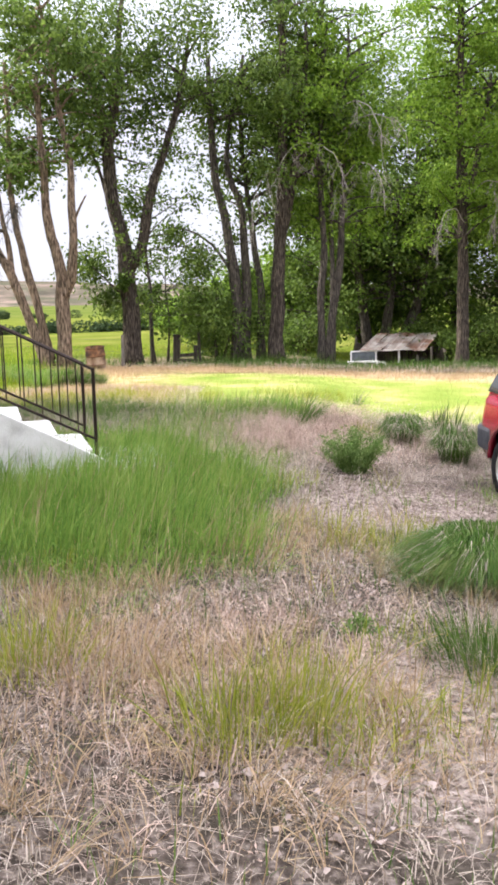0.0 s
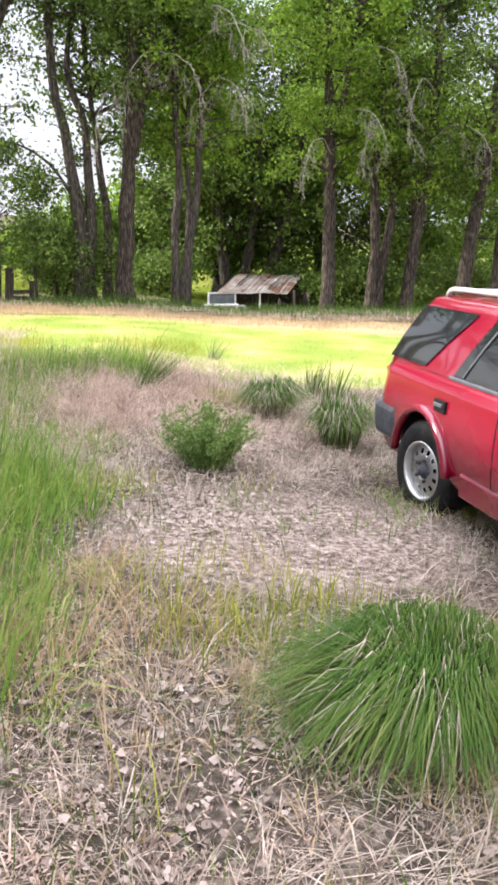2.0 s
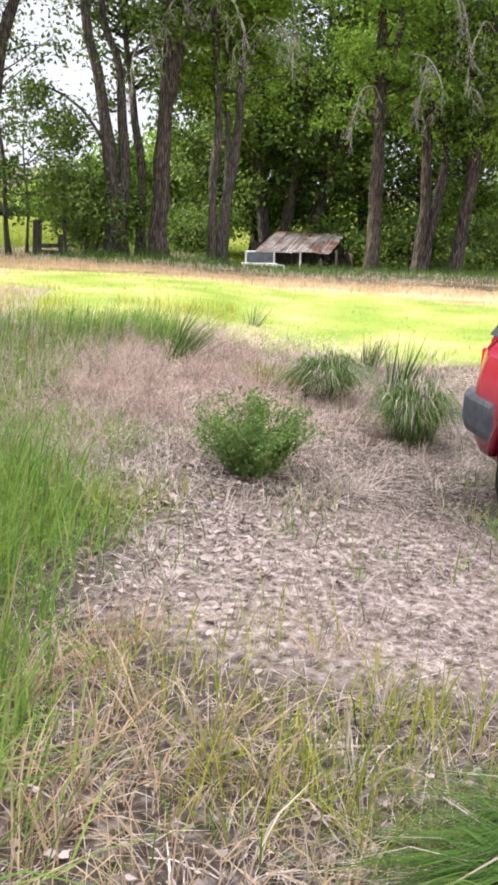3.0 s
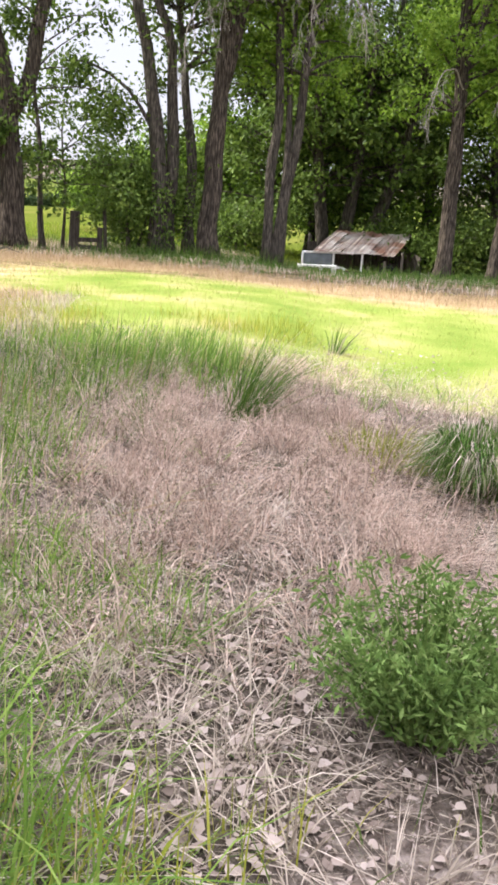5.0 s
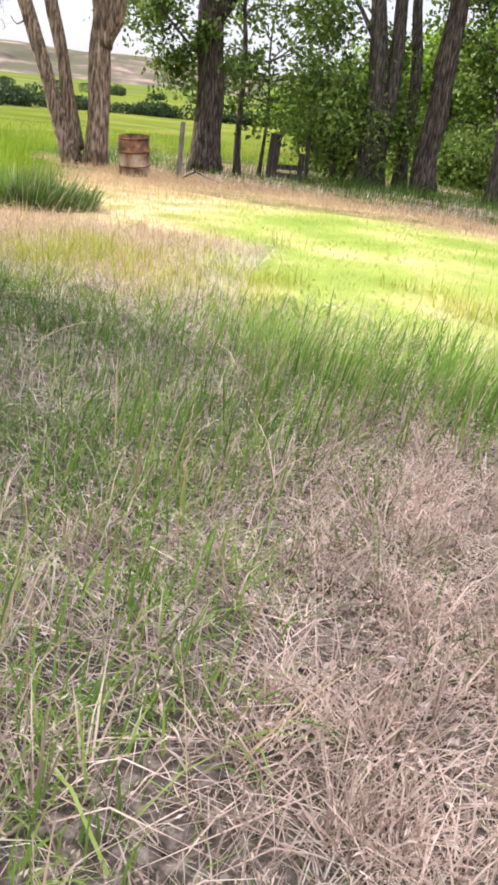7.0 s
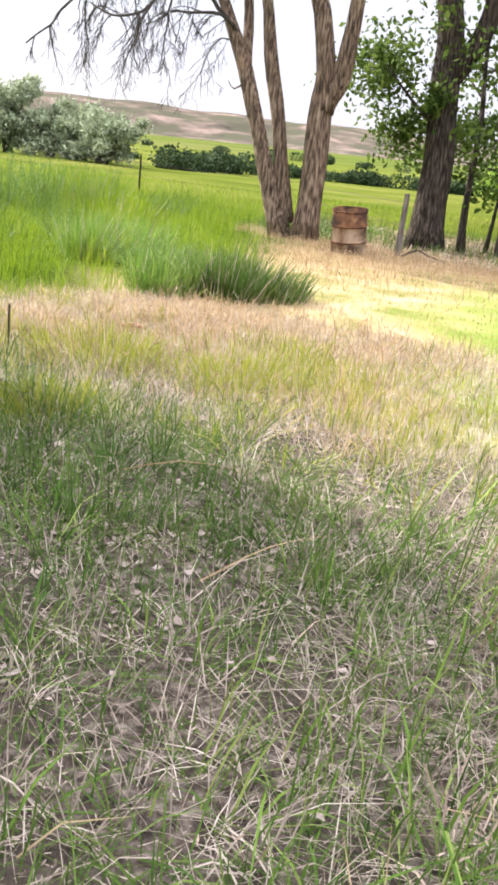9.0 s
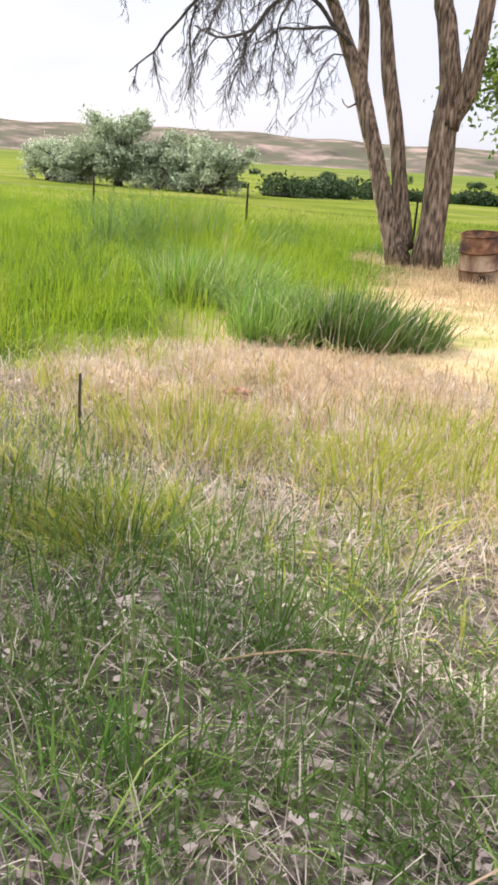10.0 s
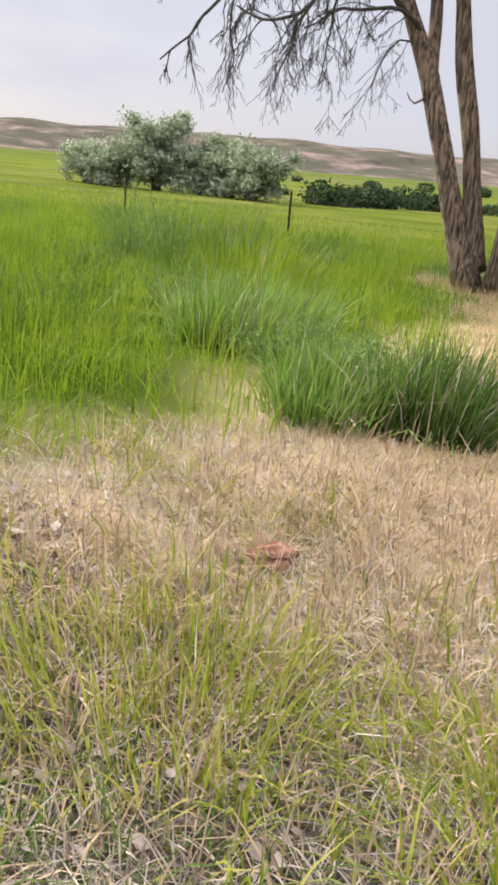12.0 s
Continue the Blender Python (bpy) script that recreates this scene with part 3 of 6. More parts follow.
    tufted("grass", c, 17, 0.065, 0.22, 0.0055, M_PINK, "nodding pinkish tufts of dried cheatgrass", 0.2, 1.1, (0.12, 0), 0.6)
    q = np.repeat(c, 26, axis=0) + RNG.normal(0, 0.055, (len(c) * 26, 2))
    tagged(leaf_mesh("dry_heads", np.column_stack([q, ground_z(q[:, 0], q[:, 1]) + np.abs(RNG.normal(0.14, 0.05, len(q)))]), 0.022, M_PINK, None, "", 0.5, 0.24), "fluffy pinkish heads on cheatgrass tufts", "grass", "", "stuff")
    c = scatter(1900, -4.2, 3.2, 2.6, 16.4, lambda x, y: yard(x, y) * (1 - 0.8 * bare(x, y)) * (1 - 0.8 * pink(x, y)) * np.clip(1.2 * fractal(x, y, 0.7, 74) - 0.1, 0.02, 1))
    tufted("grass", c, 12, 0.07, 0.21, 0.006, M_GREEN, "scattered green tufts in dead grass", 0.2, 0.7, (0.08, 0), 0.6)
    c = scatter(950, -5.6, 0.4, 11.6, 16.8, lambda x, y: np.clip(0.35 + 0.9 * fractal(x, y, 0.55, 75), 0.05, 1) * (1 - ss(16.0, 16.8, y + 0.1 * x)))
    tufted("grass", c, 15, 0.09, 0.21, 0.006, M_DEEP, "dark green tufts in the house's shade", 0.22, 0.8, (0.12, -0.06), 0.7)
    c = scatter(2000, -5.4, 0.6, 11.4, 16.6, lambda x, y: np.clip(0.45 + 0.9 * fractal(x, y, 0.4, 76), 0.05, 1))
    tufted("grass", c, 10, 0.10, 0.22, 0.0038, M_DRY, "bleached tufts pressed flat in the shade", 0.5, 0.5, (0.7, -0.5), 0.8)
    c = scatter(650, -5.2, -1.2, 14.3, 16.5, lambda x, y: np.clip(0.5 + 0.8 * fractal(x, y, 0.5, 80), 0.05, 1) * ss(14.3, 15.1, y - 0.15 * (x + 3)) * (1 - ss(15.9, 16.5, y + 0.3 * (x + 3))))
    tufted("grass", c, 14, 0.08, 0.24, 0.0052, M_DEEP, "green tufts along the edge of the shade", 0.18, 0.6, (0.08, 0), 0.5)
    c = scatter(900, -0.9, 1.9, 8.5, 11.2, lambda x, y: np.clip(0.5 + 1.0 * fractal(x, y, 0.3, 83), 0.05, 1) * ss(8.5, 9.2, y))
    tufted("grass", c, 14, 0.08, 0.19, 0.005, M_DRY, "grey-brown tufts round fallen leaves", 0.25, 0.9, (0.1, 0), 0.75)
    c = scatter(420, -1.0, 0.7, 8.6, 11.0, lambda x, y: np.clip(0.4 + 1.0 * fractal(x, y, 0.35, 84), 0.05, 1) * (1 - ss(0.1, 0.6, x)))
    tufted("grass", c, 13, 0.08, 0.24, 0.0055, M_GREEN, "loose green tufts beside fallen leaves", 0.22, 0.7, (0.1, 0), 0.6)
    # heads standing over the green strip
    p = scatter(1500, -3.2, 1.0, 13.2, 15.6, lambda x, y: green_patch(x, y))
    blades("grass", p, 0.43, 0.005, M_DEEP, "dark nodding seed stalks over the green strip", 0.12, 0.4, (0.09, 0.0), 0.3)
    # sunlit tufts of straw and green at the edge of the shade
    c = scatter(1500, -6.2, -1.4, 16.2, 19.6, lambda x, y: (1 - field(x, y)) * np.clip(0.45 + 0.9 * fractal(x, y, 0.3, 77), 0.05, 1))
    tufted("grass", c, 13, 0.08, 0.17, 0.006, M_STRAW, "sun-bleached tufts of straw", 0.25, 0.9, (0.05, 0), 0.7)
    c = scatter(700, -6.2, -1.4, 15.8, 19.2, lambda x, y: (1 - field(x, y)) * np.clip(1.5 * fractal(x, y, 0.45, 78) - 0.25, 0.01, 1))
    tufted("grass", c, 13, 0.08, 0.19, 0.007, M_YELLOW, "bright green tufts among straw", 0.2, 0.7, (0.05, 0), 0.6)
    c = scatter(1000, -6.0, -1.8, 15.9, 19.6, lambda x, y: (1 - field(x, y)) * np.clip(0.4 + 1.1 * fractal(x, y, 0.35, 81), 0.03, 1))
    tufted("grass", c, 13, 0.07, 0.12, 0.005, M_DRY, "brown crumbling tufts in the straw", 0.3, 0.9, (0.05, 0), 0.8)
    # dark brush at the feet of the tree row
    c = scatter(2600, -1.8, 16.0, 27.0, 32.8, lambda x, y: ss(30.2, 31.2, y + 0.30 * x) * np.clip(0.5 + 0.8 * fractal(x, y, 0.9, 82), 0.08, 1))
    tufted("grass", c, 13, 0.24, 0.36, 0.014, M_DEEP, "dark weedy brush at the feet of the trees", 0.3, 0.8, (0, 0), 0.6)
    # bushy clumps that stand over the meadow
    c = scatter(420, -22, -4.6, 19, 36, lambda x, y: field(x, y) * np.clip(0.25 + 0.9 * fractal(x, y, 1.3, 79), 0.02, 1))
    tufted("grass", c, 70, 0.28, 0.46, 0.009, M_DEEP, "dark bushy clumps in the meadow", 0.2, 0.6, (0.06, 0), 0.45)
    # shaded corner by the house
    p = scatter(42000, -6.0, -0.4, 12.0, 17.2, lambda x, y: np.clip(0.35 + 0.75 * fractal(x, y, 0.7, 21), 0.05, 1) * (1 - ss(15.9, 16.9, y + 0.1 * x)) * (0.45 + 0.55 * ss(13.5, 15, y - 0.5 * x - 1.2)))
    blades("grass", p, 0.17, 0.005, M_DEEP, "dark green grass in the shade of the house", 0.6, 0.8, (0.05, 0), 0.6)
    p = scatter(8000, -5.0, 0.4, 11.8, 17.0, lambda x, y: 0.8 * (1 - ss(15.6, 16.6, y)))
    blades("grass", p, 0.20, 0.0036, M_DRY, "long pale dead stalks flattened in the shade", 1.5, 0.4, (0.2, -0.2), 0.6)
    p = scatter(9000, -6.0, -0.6, 15.6, 17.6, lambda x, y: np.clip(0.25 + 0.8 * fractal(x, y, 0.6, 23) + 0.9 * fractal(x, y, 0.14, 24), 0.02, 1) * ss(15.6, 16.3, y))
    blades("grass", p, 0.17, 0.006, M_YELLOW, "yellow-green grass at the edge of the sun", 0.5, 0.8, (0, 0), 0.6)
    p = scatter(38000, -6.0, -1.0, 16.2, 19.4, lambda x, y: 0.8 * (1 - field(x, y)))
    blades("grass", p, 0.12, 0.0048, M_DRY, "dry litter grass in the sun", 1.2, 0.5)
    # crumbled dead heads and leaf bits that break up the dry places
    for n, box4, keep, size, mat, top, label in (
            (120000, (-1.6, 3.2, 9.6, 16.0), lambda x, y: yard(x, y) * pink(x, y) * np.clip(0.15 + 0.5 * fractal(x, y, 0.4, 51) + 0.9 * fractal(x, y, 0.05, 52), 0.0, 1), 0.019, M_PINK, 0.13, "pinkish nodding seed heads of dried cheatgrass"),
            (170000, (-4.6, 4.4, 2.0, 17.3), lambda x, y: yard(x, y) * np.clip(0.3 + 0.5 * fractal(x, y, 0.5, 53) + 0.8 * fractal(x, y, 0.06, 54), 0.02, 1), 0.018, M_DRY, 0.06, "crumbled dead grass heads over the yard"),
            (100000, (-1.6, 1.4, 2.6, 6.0), lambda x, y: fore(x, y) * np.clip(0.4 + 0.9 * fractal(x, y, 0.06, 57), 0.02, 1), 0.020, M_PINK, 0.11, "pale pinkish heads of dry grass"),
            (60000, (-0.6, 3.4, 6.2, 10.6), lambda x, y: bare(x, y) * np.clip(0.5 + 0.7 * fractal(x, y, 0.12, 58), 0.05, 1), 0.024, M_LITTER, 0.03, "leaf crumbs trodden into bare earth"),
            (60000, (-6.0, -0.5, 16.2, 28.0), lambda x, y: dry_sun(x, y) * np.clip(0.5 + 0.8 * fractal(x, y, 0.09, 55), 0.05, 1), 0.024, M_STRAW, 0.16, "sun-bleached seed heads of dry grass")):
        q = scatter(n, *box4, keep)
        c = np.column_stack([q, ground_z(q[:, 0], q[:, 1]) + RNG.uniform(0.0, 1, len(q)) ** 0.8 * top * (0.75 + 0.5 * fractal(q[:, 0], q[:, 1], 0.09, 56))])
        tagged(leaf_mesh("dry_heads", c, size, mat, None, "", 0.2, 0.32), label, "grass", "", "stuff")
    # lawn
    p = scatter(76000, -6, 12, 15.0, 29, lambda x, y: lawn(x, y) * (1 - 0.8 * dry_sun(x, y)) * np.clip(1.35 - (y - 15) / 16, 0.4, 1))
    blades("grass", p, 0.05, 0.009, M_LAWN, "mown yellow-green lawn in full sun", 0.9, 0.5)
    p = scatter(130000, -8, 12, 16.2, 31, dry_sun)
    blades("grass", p, 0.15, 0.007, M_STRAW, "sun-bleached straw grass at the lawn's edges", 0.4, 0.8, (0, 0), 0.6)
    p = scatter(15000, -5.6, 2, 16.5, 19.5, lambda x, y: np.clip(0.9 * fractal(x, y, 0.7, 25) - 0.1, 0, 1) * (1 - field(x, y)))
    blades("grass", p, 0.20, 0.007, M_YELLOW, "soft bright green grass in the sun", 0.35, 0.6)
    # meadow
    p = scatter(165000, -26, -3.5, 16, 38, lambda x, y: field(x, y) * np.clip(1.5 - (y - 16) / 18, 0.22, 1) * np.clip(0.72 + 0.6 * fractal(x, y, 0.8, 27) + 0.6 * fractal(x, y, 0.25, 29), 0.25, 1))
    blades("grass", p, 0.36 + 0.14 * fractal(p[:, 0], p[:, 1], 0.9, 28) + 0.12 * fractal(p[:, 0], p[:, 1], 0.28, 30), 0.0075, M_FIELD, "tall green meadow grass", 0.3, 0.5, (0.06, 0), 0.6)
    p = scatter(15000, -45, 6, 37, 48, lambda x, y: np.clip(1.2 - (y - 37) / 40, 0.2, 1))
    blades("grass", p, 0.18, 0.014, M_FIELD, "pasture grass beyond the fence", 0.3, 0.4)
    # rough verge under the trees
    verge = (lambda x, y: ss(25.4, 26.8, y + 0.5 * x) * np.clip(0.5 + 0.6 * fractal(x, y, 0.8, 32), 0.05, 1) * (1 - field(x, y)))
    p = scatter(40000, -8, 18, 24, 36, verge)
    blades("grass", p, 0.15, 0.012, M_DRY, "dead grass and litter under the trees", 0.7, 0.6)
    p = scatter(26000, -9, 20, 25, 37.5, lambda x, y: ss(26.0, 27.5, y + 0.5 * x) * np.clip(0.6 + 0.5 * fractal(x, y, 1.1, 31), 0.1, 1) * (1 - field(x, y)))
    blades("grass", p, 0.26, 0.012, M_DEEP, "rough weeds under the row of trees", 0.4, 0.6)


build_grasses()


def tussock(x, y, r, h, n, mat, label, wind=(0, 0), droop=0.9, width=0.007, splay=0.6):
    """A clump of grass: its live blades and the dead ones among them."""
    t = thing("tussock", pose(x, y, gz(x, y)), label, "grass tussock")
    for name, count, high, wide, stuff, text in (("blade_clump", n, h, width, mat, ""), ("dead_clump", max(20, n // 8), h * 1.05, width * 0.7, M_DRY, "pale dead blades")):
        a, q = RNG.uniform(0, 2 * np.pi, count), np.sqrt(RNG.uniform(0, 1, count))
        xy = np.column_stack([r * q * np.cos(a), r * q * np.sin(a)]) * RNG.uniform(0.8, 1.25, (count, 1))
        out = np.column_stack([np.cos(a), np.sin(a)]) * (splay * q)[:, None]
        lift = high * (1 + 0.3 * fractal(xy[:, 0] + x, xy[:, 1] + y, 0.12, 61))
        ob = blades(name, xy, lift, wide, stuff, "", 0.26, droop, wind, 0.5, z0=np.zeros(count), splay=out)
        ob.parent = t
        tagged(ob, text, "", "", "stuff")
    return t


def fountain(x, y, reach, high, n, mat, label, wind=(0.0, 0.0), width=0.007, dead=0.2):
    """A tussock whose blades rise together, arch over and hang to the ground all round."""
    t = thing("tussock", pose(x, y, gz(x, y)), label, "grass tussock")
    for name, count, stuff, text, grow_by in (("blade_clump", n, mat, "", 1.0), ("dead_clump", int(n * dead), M_DRY, "pale dead blades", 1.06)):
        a = RNG.uniform(0, 2 * np.pi, count)
        out = np.column_stack([np.cos(a), np.sin(a)])
        far = (reach * grow_by * RNG.uniform(0.1, 0.85, count))[:, None]
        top = high * grow_by * RNG.uniform(0.6, 1.15, count) * (1.25 - 0.35 * far[:, 0] / reach)
        foot = out * (reach * 0.50 * np.sqrt(RNG.uniform(0, 1, count)))[:, None]
        a = a + RNG.normal(0, 0.55, count)
        out = np.column_stack([np.cos(a), np.sin(a)])
        side = np.column_stack([-out[:, 1], out[:, 0], np.zeros(count)]) + RNG.normal(0, 0.35, (count, 3)) * [1, 1, 0.3]
        w = width * RNG.uniform(0.6, 1.4, count)
        push = np.array(wind) + RNG.normal(0, 0.30, (count, 2))
        rows = []
        for u, wide in ((0.0, 0.8), (0.35, 1.0), (0.65, 0.85), (0.88, 0.5)):
            flat = foot + (out + push) * far * u ** 1.35
            mid = np.column_stack([flat, top * (2.35 * u - 1.85 * u * u)])
            rows += [mid - side * (w * wide / 2)[:, None], mid + side * (w * wide / 2)[:, None]]
        rows.append(np.column_stack([foot + (out + push) * far * 1.05, top * 0.38]))
        v = np.stack(rows, 1)
        v[:, :, 2] = np.maximum(v[:, :, 2], 0.0)
        k = np.arange(count)[:, None] * 9
        idx = np.concatenate([k + [0, 1, 3, 2], k + [2, 3, 5, 4], k + [4, 5, 7, 6], k + [6, 7, 8]], 1).ravel()
        ob = mesh_from(name, v.reshape(-1, 3), idx, np.tile([4, 4, 4, 3], count), stuff, smooth=True)
        ob.parent = t
        tagged(ob, text, "", "", "stuff")
    return t


fountain(1.62, 5.78, 0.46, 0.40, 9000, M_DEEP, "big green grass tussock arching over to pale tips", (-0.42, -0.22), 0.0038, 0.06)
tussock(0.85, 13.15, 0.12, 0.62, 190, M_DEEP, "upright dark green grass clump leaning in wind", (0.38, 0.0), 0.3, 0.0065, 0.16)
tussock(1.75, 12.4, 0.30, 0.22, 420, M_YELLOW, "low grass tussock in dry cheatgrass", (0.15, 0), 0.6, 0.006, 0.4)
fountain(2.18, 11.95, 0.40, 0.42, 2200, M_DEEP, "loose green grass tussock beside dry grass", (0.1, 0.0), 0.0048, 0.22)
fountain(2.62, 10.75, 0.36, 0.50, 1800, M_DEEP, "feathery grey-green tussock near the parked car", (0.12, 0.0), 0.0045, 0.28)
tussock(2.85, 11.9, 0.10, 0.62, 120, M_DEEP, "tall dark weed spike behind a tussock", (0.1, 0), 0.3, 0.010, 0.12)
tussock(3.05, 13.6, 0.08, 0.50, 110, M_DEEP, "narrow dark weed spike on the lawn", (0.15, 0), 0.3, 0.008, 0.2)
tussock(2.1, 16.4, 0.08, 0.36, 50, M_DEEP, "lone weed stalks on the mown lawn", (0.2, 0), 0.3, 0.008, 0.3)
tussock(-4.15, 20.25, 0.42, 0.42, 1700, M_DEEP, "dark green bushy clump at the meadow's edge", (0.1, 0), 0.5, 0.011, 0.15)
tussock(-4.75, 20.05, 0.40, 0.40, 1100, M_GREEN, "green bushy clump beside darker grass", (0.1, 0), 0.5, 0.011, 0.15)
tussock(-3.75, 20.45, 0.30, 0.28, 700, M_DEEP, "low dark grass clump by straw", (0.1, 0), 0.5, 0.010, 0.2)
tussock(-6.3, 21.6, 0.6, 0.45, 2400, M_GREEN, "green bushy grass clump in the meadow", (0.1, 0), 0.5, 0.011, 0.12)
tussock(-3.85, 17.1, 0.42, 0.20, 750, M_YELLOW, "bright green grass patch in the sun", (0, 0), 0.5, 0.006, 0.3)
tussock(-2.9, 17.3, 0.40, 0.18, 700, M_YELLOW, "soft grass hummock in straw", (0, 0), 0.5)
tussock(-3.45, 16.0, 0.35, 0.17, 900, M_YELLOW, "green grass tuft at the shade's edge", (0, 0), 0.5)
tussock(-0.08, 3.50, 0.22, 0.36, 260, M_YELLOW, "yellow-green upright grass tuft in dry litter", (0.05, 0), 0.5, 0.006, 0.2)
tussock(0.20, 3.62, 0.18, 0.32, 130, M_YELLOW, "thin yellow-green grass tuft", (0.05, 0), 0.5, 0.006, 0.2)
tussock(-0.75, 4.15, 0.30, 0.36, 260, M_STRAW, "tall straw-coloured grass tuft", (0.05, 0), 0.5, 0.005, 0.25)
tussock(1.25, 4.35, 0.26, 0.32, 380, M_DEEP, "upright green grass tuft beside bare gravel", (-0.05, 0), 0.4, 0.006, 0.25)
tussock(-1.15, 4.3, 0.30, 0.34, 260, M_YELLOW, "small yellowing grass tuft", (0.05, 0), 0.6, 0.006, 0.3)
tussock(2.2, 4.7, 0.35, 0.30, 1600, M_DEEP, "green grass tuft in the yard", (0, 0), 0.5)
tussock(-8.5, 25.5, 0.7, 0.6, 900, M_FIELD, "loose weed clump in the meadow", (0.1, 0), 0.5, 0.014, 0.12)
tussock(-11.5, 29.0, 0.9, 0.8, 1500, M_FIELD, "tall grass clump in the meadow", (0.1, 0), 0.5, 0.016, 0.12)


def weed(x, y, r, h, stems, leaves, label):
    """A leafy, many-stemmed weed."""
    t = thing("weed", pose(x, y, gz(x, y)), label, "weed")
    rnd = random.Random(int(x * 100))
    bm, cs = bmesh.new(), []
    for _ in range(stems):
        a, q = rnd.uniform(0, 6.28), rnd.uniform(0, 1) ** 0.5
        foot = Vector((math.cos(a) * r * 0.3 * q, math.sin(a) * r * 0.3 * q, 0))
        tip = Vector((math.cos(a) * r * q, math.sin(a) * r * q, h * rnd.uniform(0.6, 1.05) * (1 - 0.25 * q)))
        path = smooth_path([foot, (foot + tip) / 2 + Vector((0, 0, 0.04)), tip], 0.08)
        tube(bm, path, 0.005, 0.002, 4)
        cs += [p[:] for p in path[1:]]
    part("stem", bm, M_WEED, t)
    c = np.array(cs)
    pick = RNG.integers(0, len(c), leaves)
    leaf_mesh("foliage", c[pick] + RNG.normal(0, 0.024, (leaves, 3)), 0.032, M_WEED, t, "", -0.3, 0.3)


weed(1.18, 9.45, 0.40, 0.52, 90, 6800, "bushy leafy green weed in bare earth")
weed(0.62, 4.65, 0.10, 0.11, 14, 240, "small leafy weed in dry grass")
weed(-5.3, 20.6, 0.5, 0.45, 60, 3600, "leafy weed among meadow grass")
weed(-7.2, 22.0, 0.6, 0.6, 40, 2600, "grey-green weed standing over the meadow")


weed(-9.6, 25.0, 0.9, 1.15, 60, 4200, "dusty green bush in the meadow")
weed(-11.6, 26.6, 1.0, 1.25, 60, 4200, "tall bushy weed in the meadow grass")
weed(-10.2, 27.6, 0.8, 1.1, 50, 3200, "leafy bush among meadow grass")
weed(-4.55, 20.3, 0.42, 0.5, 60, 3200, "dark leafy bush at the meadow's edge")


def build_litter():
    """Fallen dry leaves, flat and curled, over the bare places."""
    n = 9000
    x, y = RNG.uniform(-4, 3.6, n), RNG.uniform(2.2, 17, n)
    x, y = np.append(x, RNG.normal(0.85, 0.75, 3000)), np.append(y, RNG.normal(8.9, 0.95, 3000))      # thickest on the trodden way
    for cx, cy, sx, sy, k in ((0.5, 4.9, 0.8, 0.7, 2400), (-3.1, 15.3, 0.9, 0.6, 2200), (0.75, 3.3, 0.6, 0.6, 1500), (0.4, 10.8, 0.8, 0.7, 900), (-0.1, 11.6, 0.5, 0.6, 600), (-4.7, 17.3, 0.6, 0.5, 2200)):
        x, y = np.append(x, RNG.normal(cx, sx, k)), np.append(y, RNG.normal(cy, sy, k))
    n = len(x)
    ok = RNG.uniform(0, 1, n) < np.clip(0.25 + 0.7 * fractal(x, y, 0.45, 41) + 0.5 * np.exp(-(((x - 0.7) / 0.8) ** 2 + ((y - 9.2) / 1.4) ** 2)), 0.03, 1)
    x, y = x[ok], y[ok]
    n = len(x)
    s = RNG.uniform(0.006, 0.021, n) * np.where(RNG.uniform(0, 1, n) < 0.06, 1.6, 1)
    a = RNG.uniform(0, 6.28, n)
    rim = np.linspace(0, 2 * np.pi, 7)[:-1]
    v = np.empty((n, 6, 3))
    for k, w in enumerate(rim):
        rr = s * (1 + 0.35 * np.cos(w)) * RNG.uniform(0.7, 1.2, n)
        v[:, k, 0], v[:, k, 1] = x + rr * np.cos(a + w), y + 0.8 * rr * np.sin(a + w)
        v[:, k, 2] = ground_z(x, y) + 0.012 + s * RNG.uniform(-0.3, 0.9, n)
    idx = (np.arange(n)[:, None] * 6 + np.arange(6)).ravel()
    mesh_from("leaf_litter", v.reshape(-1, 3), idx, np.full(n, 6), M_LITTER, "stuff", "pale fallen leaves scattered on dry earth", "leaves")
    # a few long pale stalks lying across the grass
    rnd = random.Random(5)
    for px, py, az, ln in ((-0.55, 4.2, -35, 0.55), (0.6, 4.1, 40, 0.7), (-0.2, 6.4, 20, 0.8), (-1.9, 14.6, 60, 0.6), (-2.6, 15.3, 25, 0.5), (0.1, 11.0, 15, 0.6)):
        bm = bmesh.new()
        d = Vector((math.cos(radians(az)), math.sin(radians(az)), 0))
        tube(bm, smooth_path([Vector((0, 0, 0.04)), d * ln * 0.5 + Vector((0, 0, 0.10)), d * ln + Vector((0, 0, 0.08))], 0.1), 0.004, 0.002, 5)
        ob = part("dry_stalk", bm, M_STRAW)
        ob.matrix_world = pose(px, py, gz(px, py))
        tagged(ob, "long bleached stalk lying on the grass", "stalk", "fallen stalks")


build_litter()


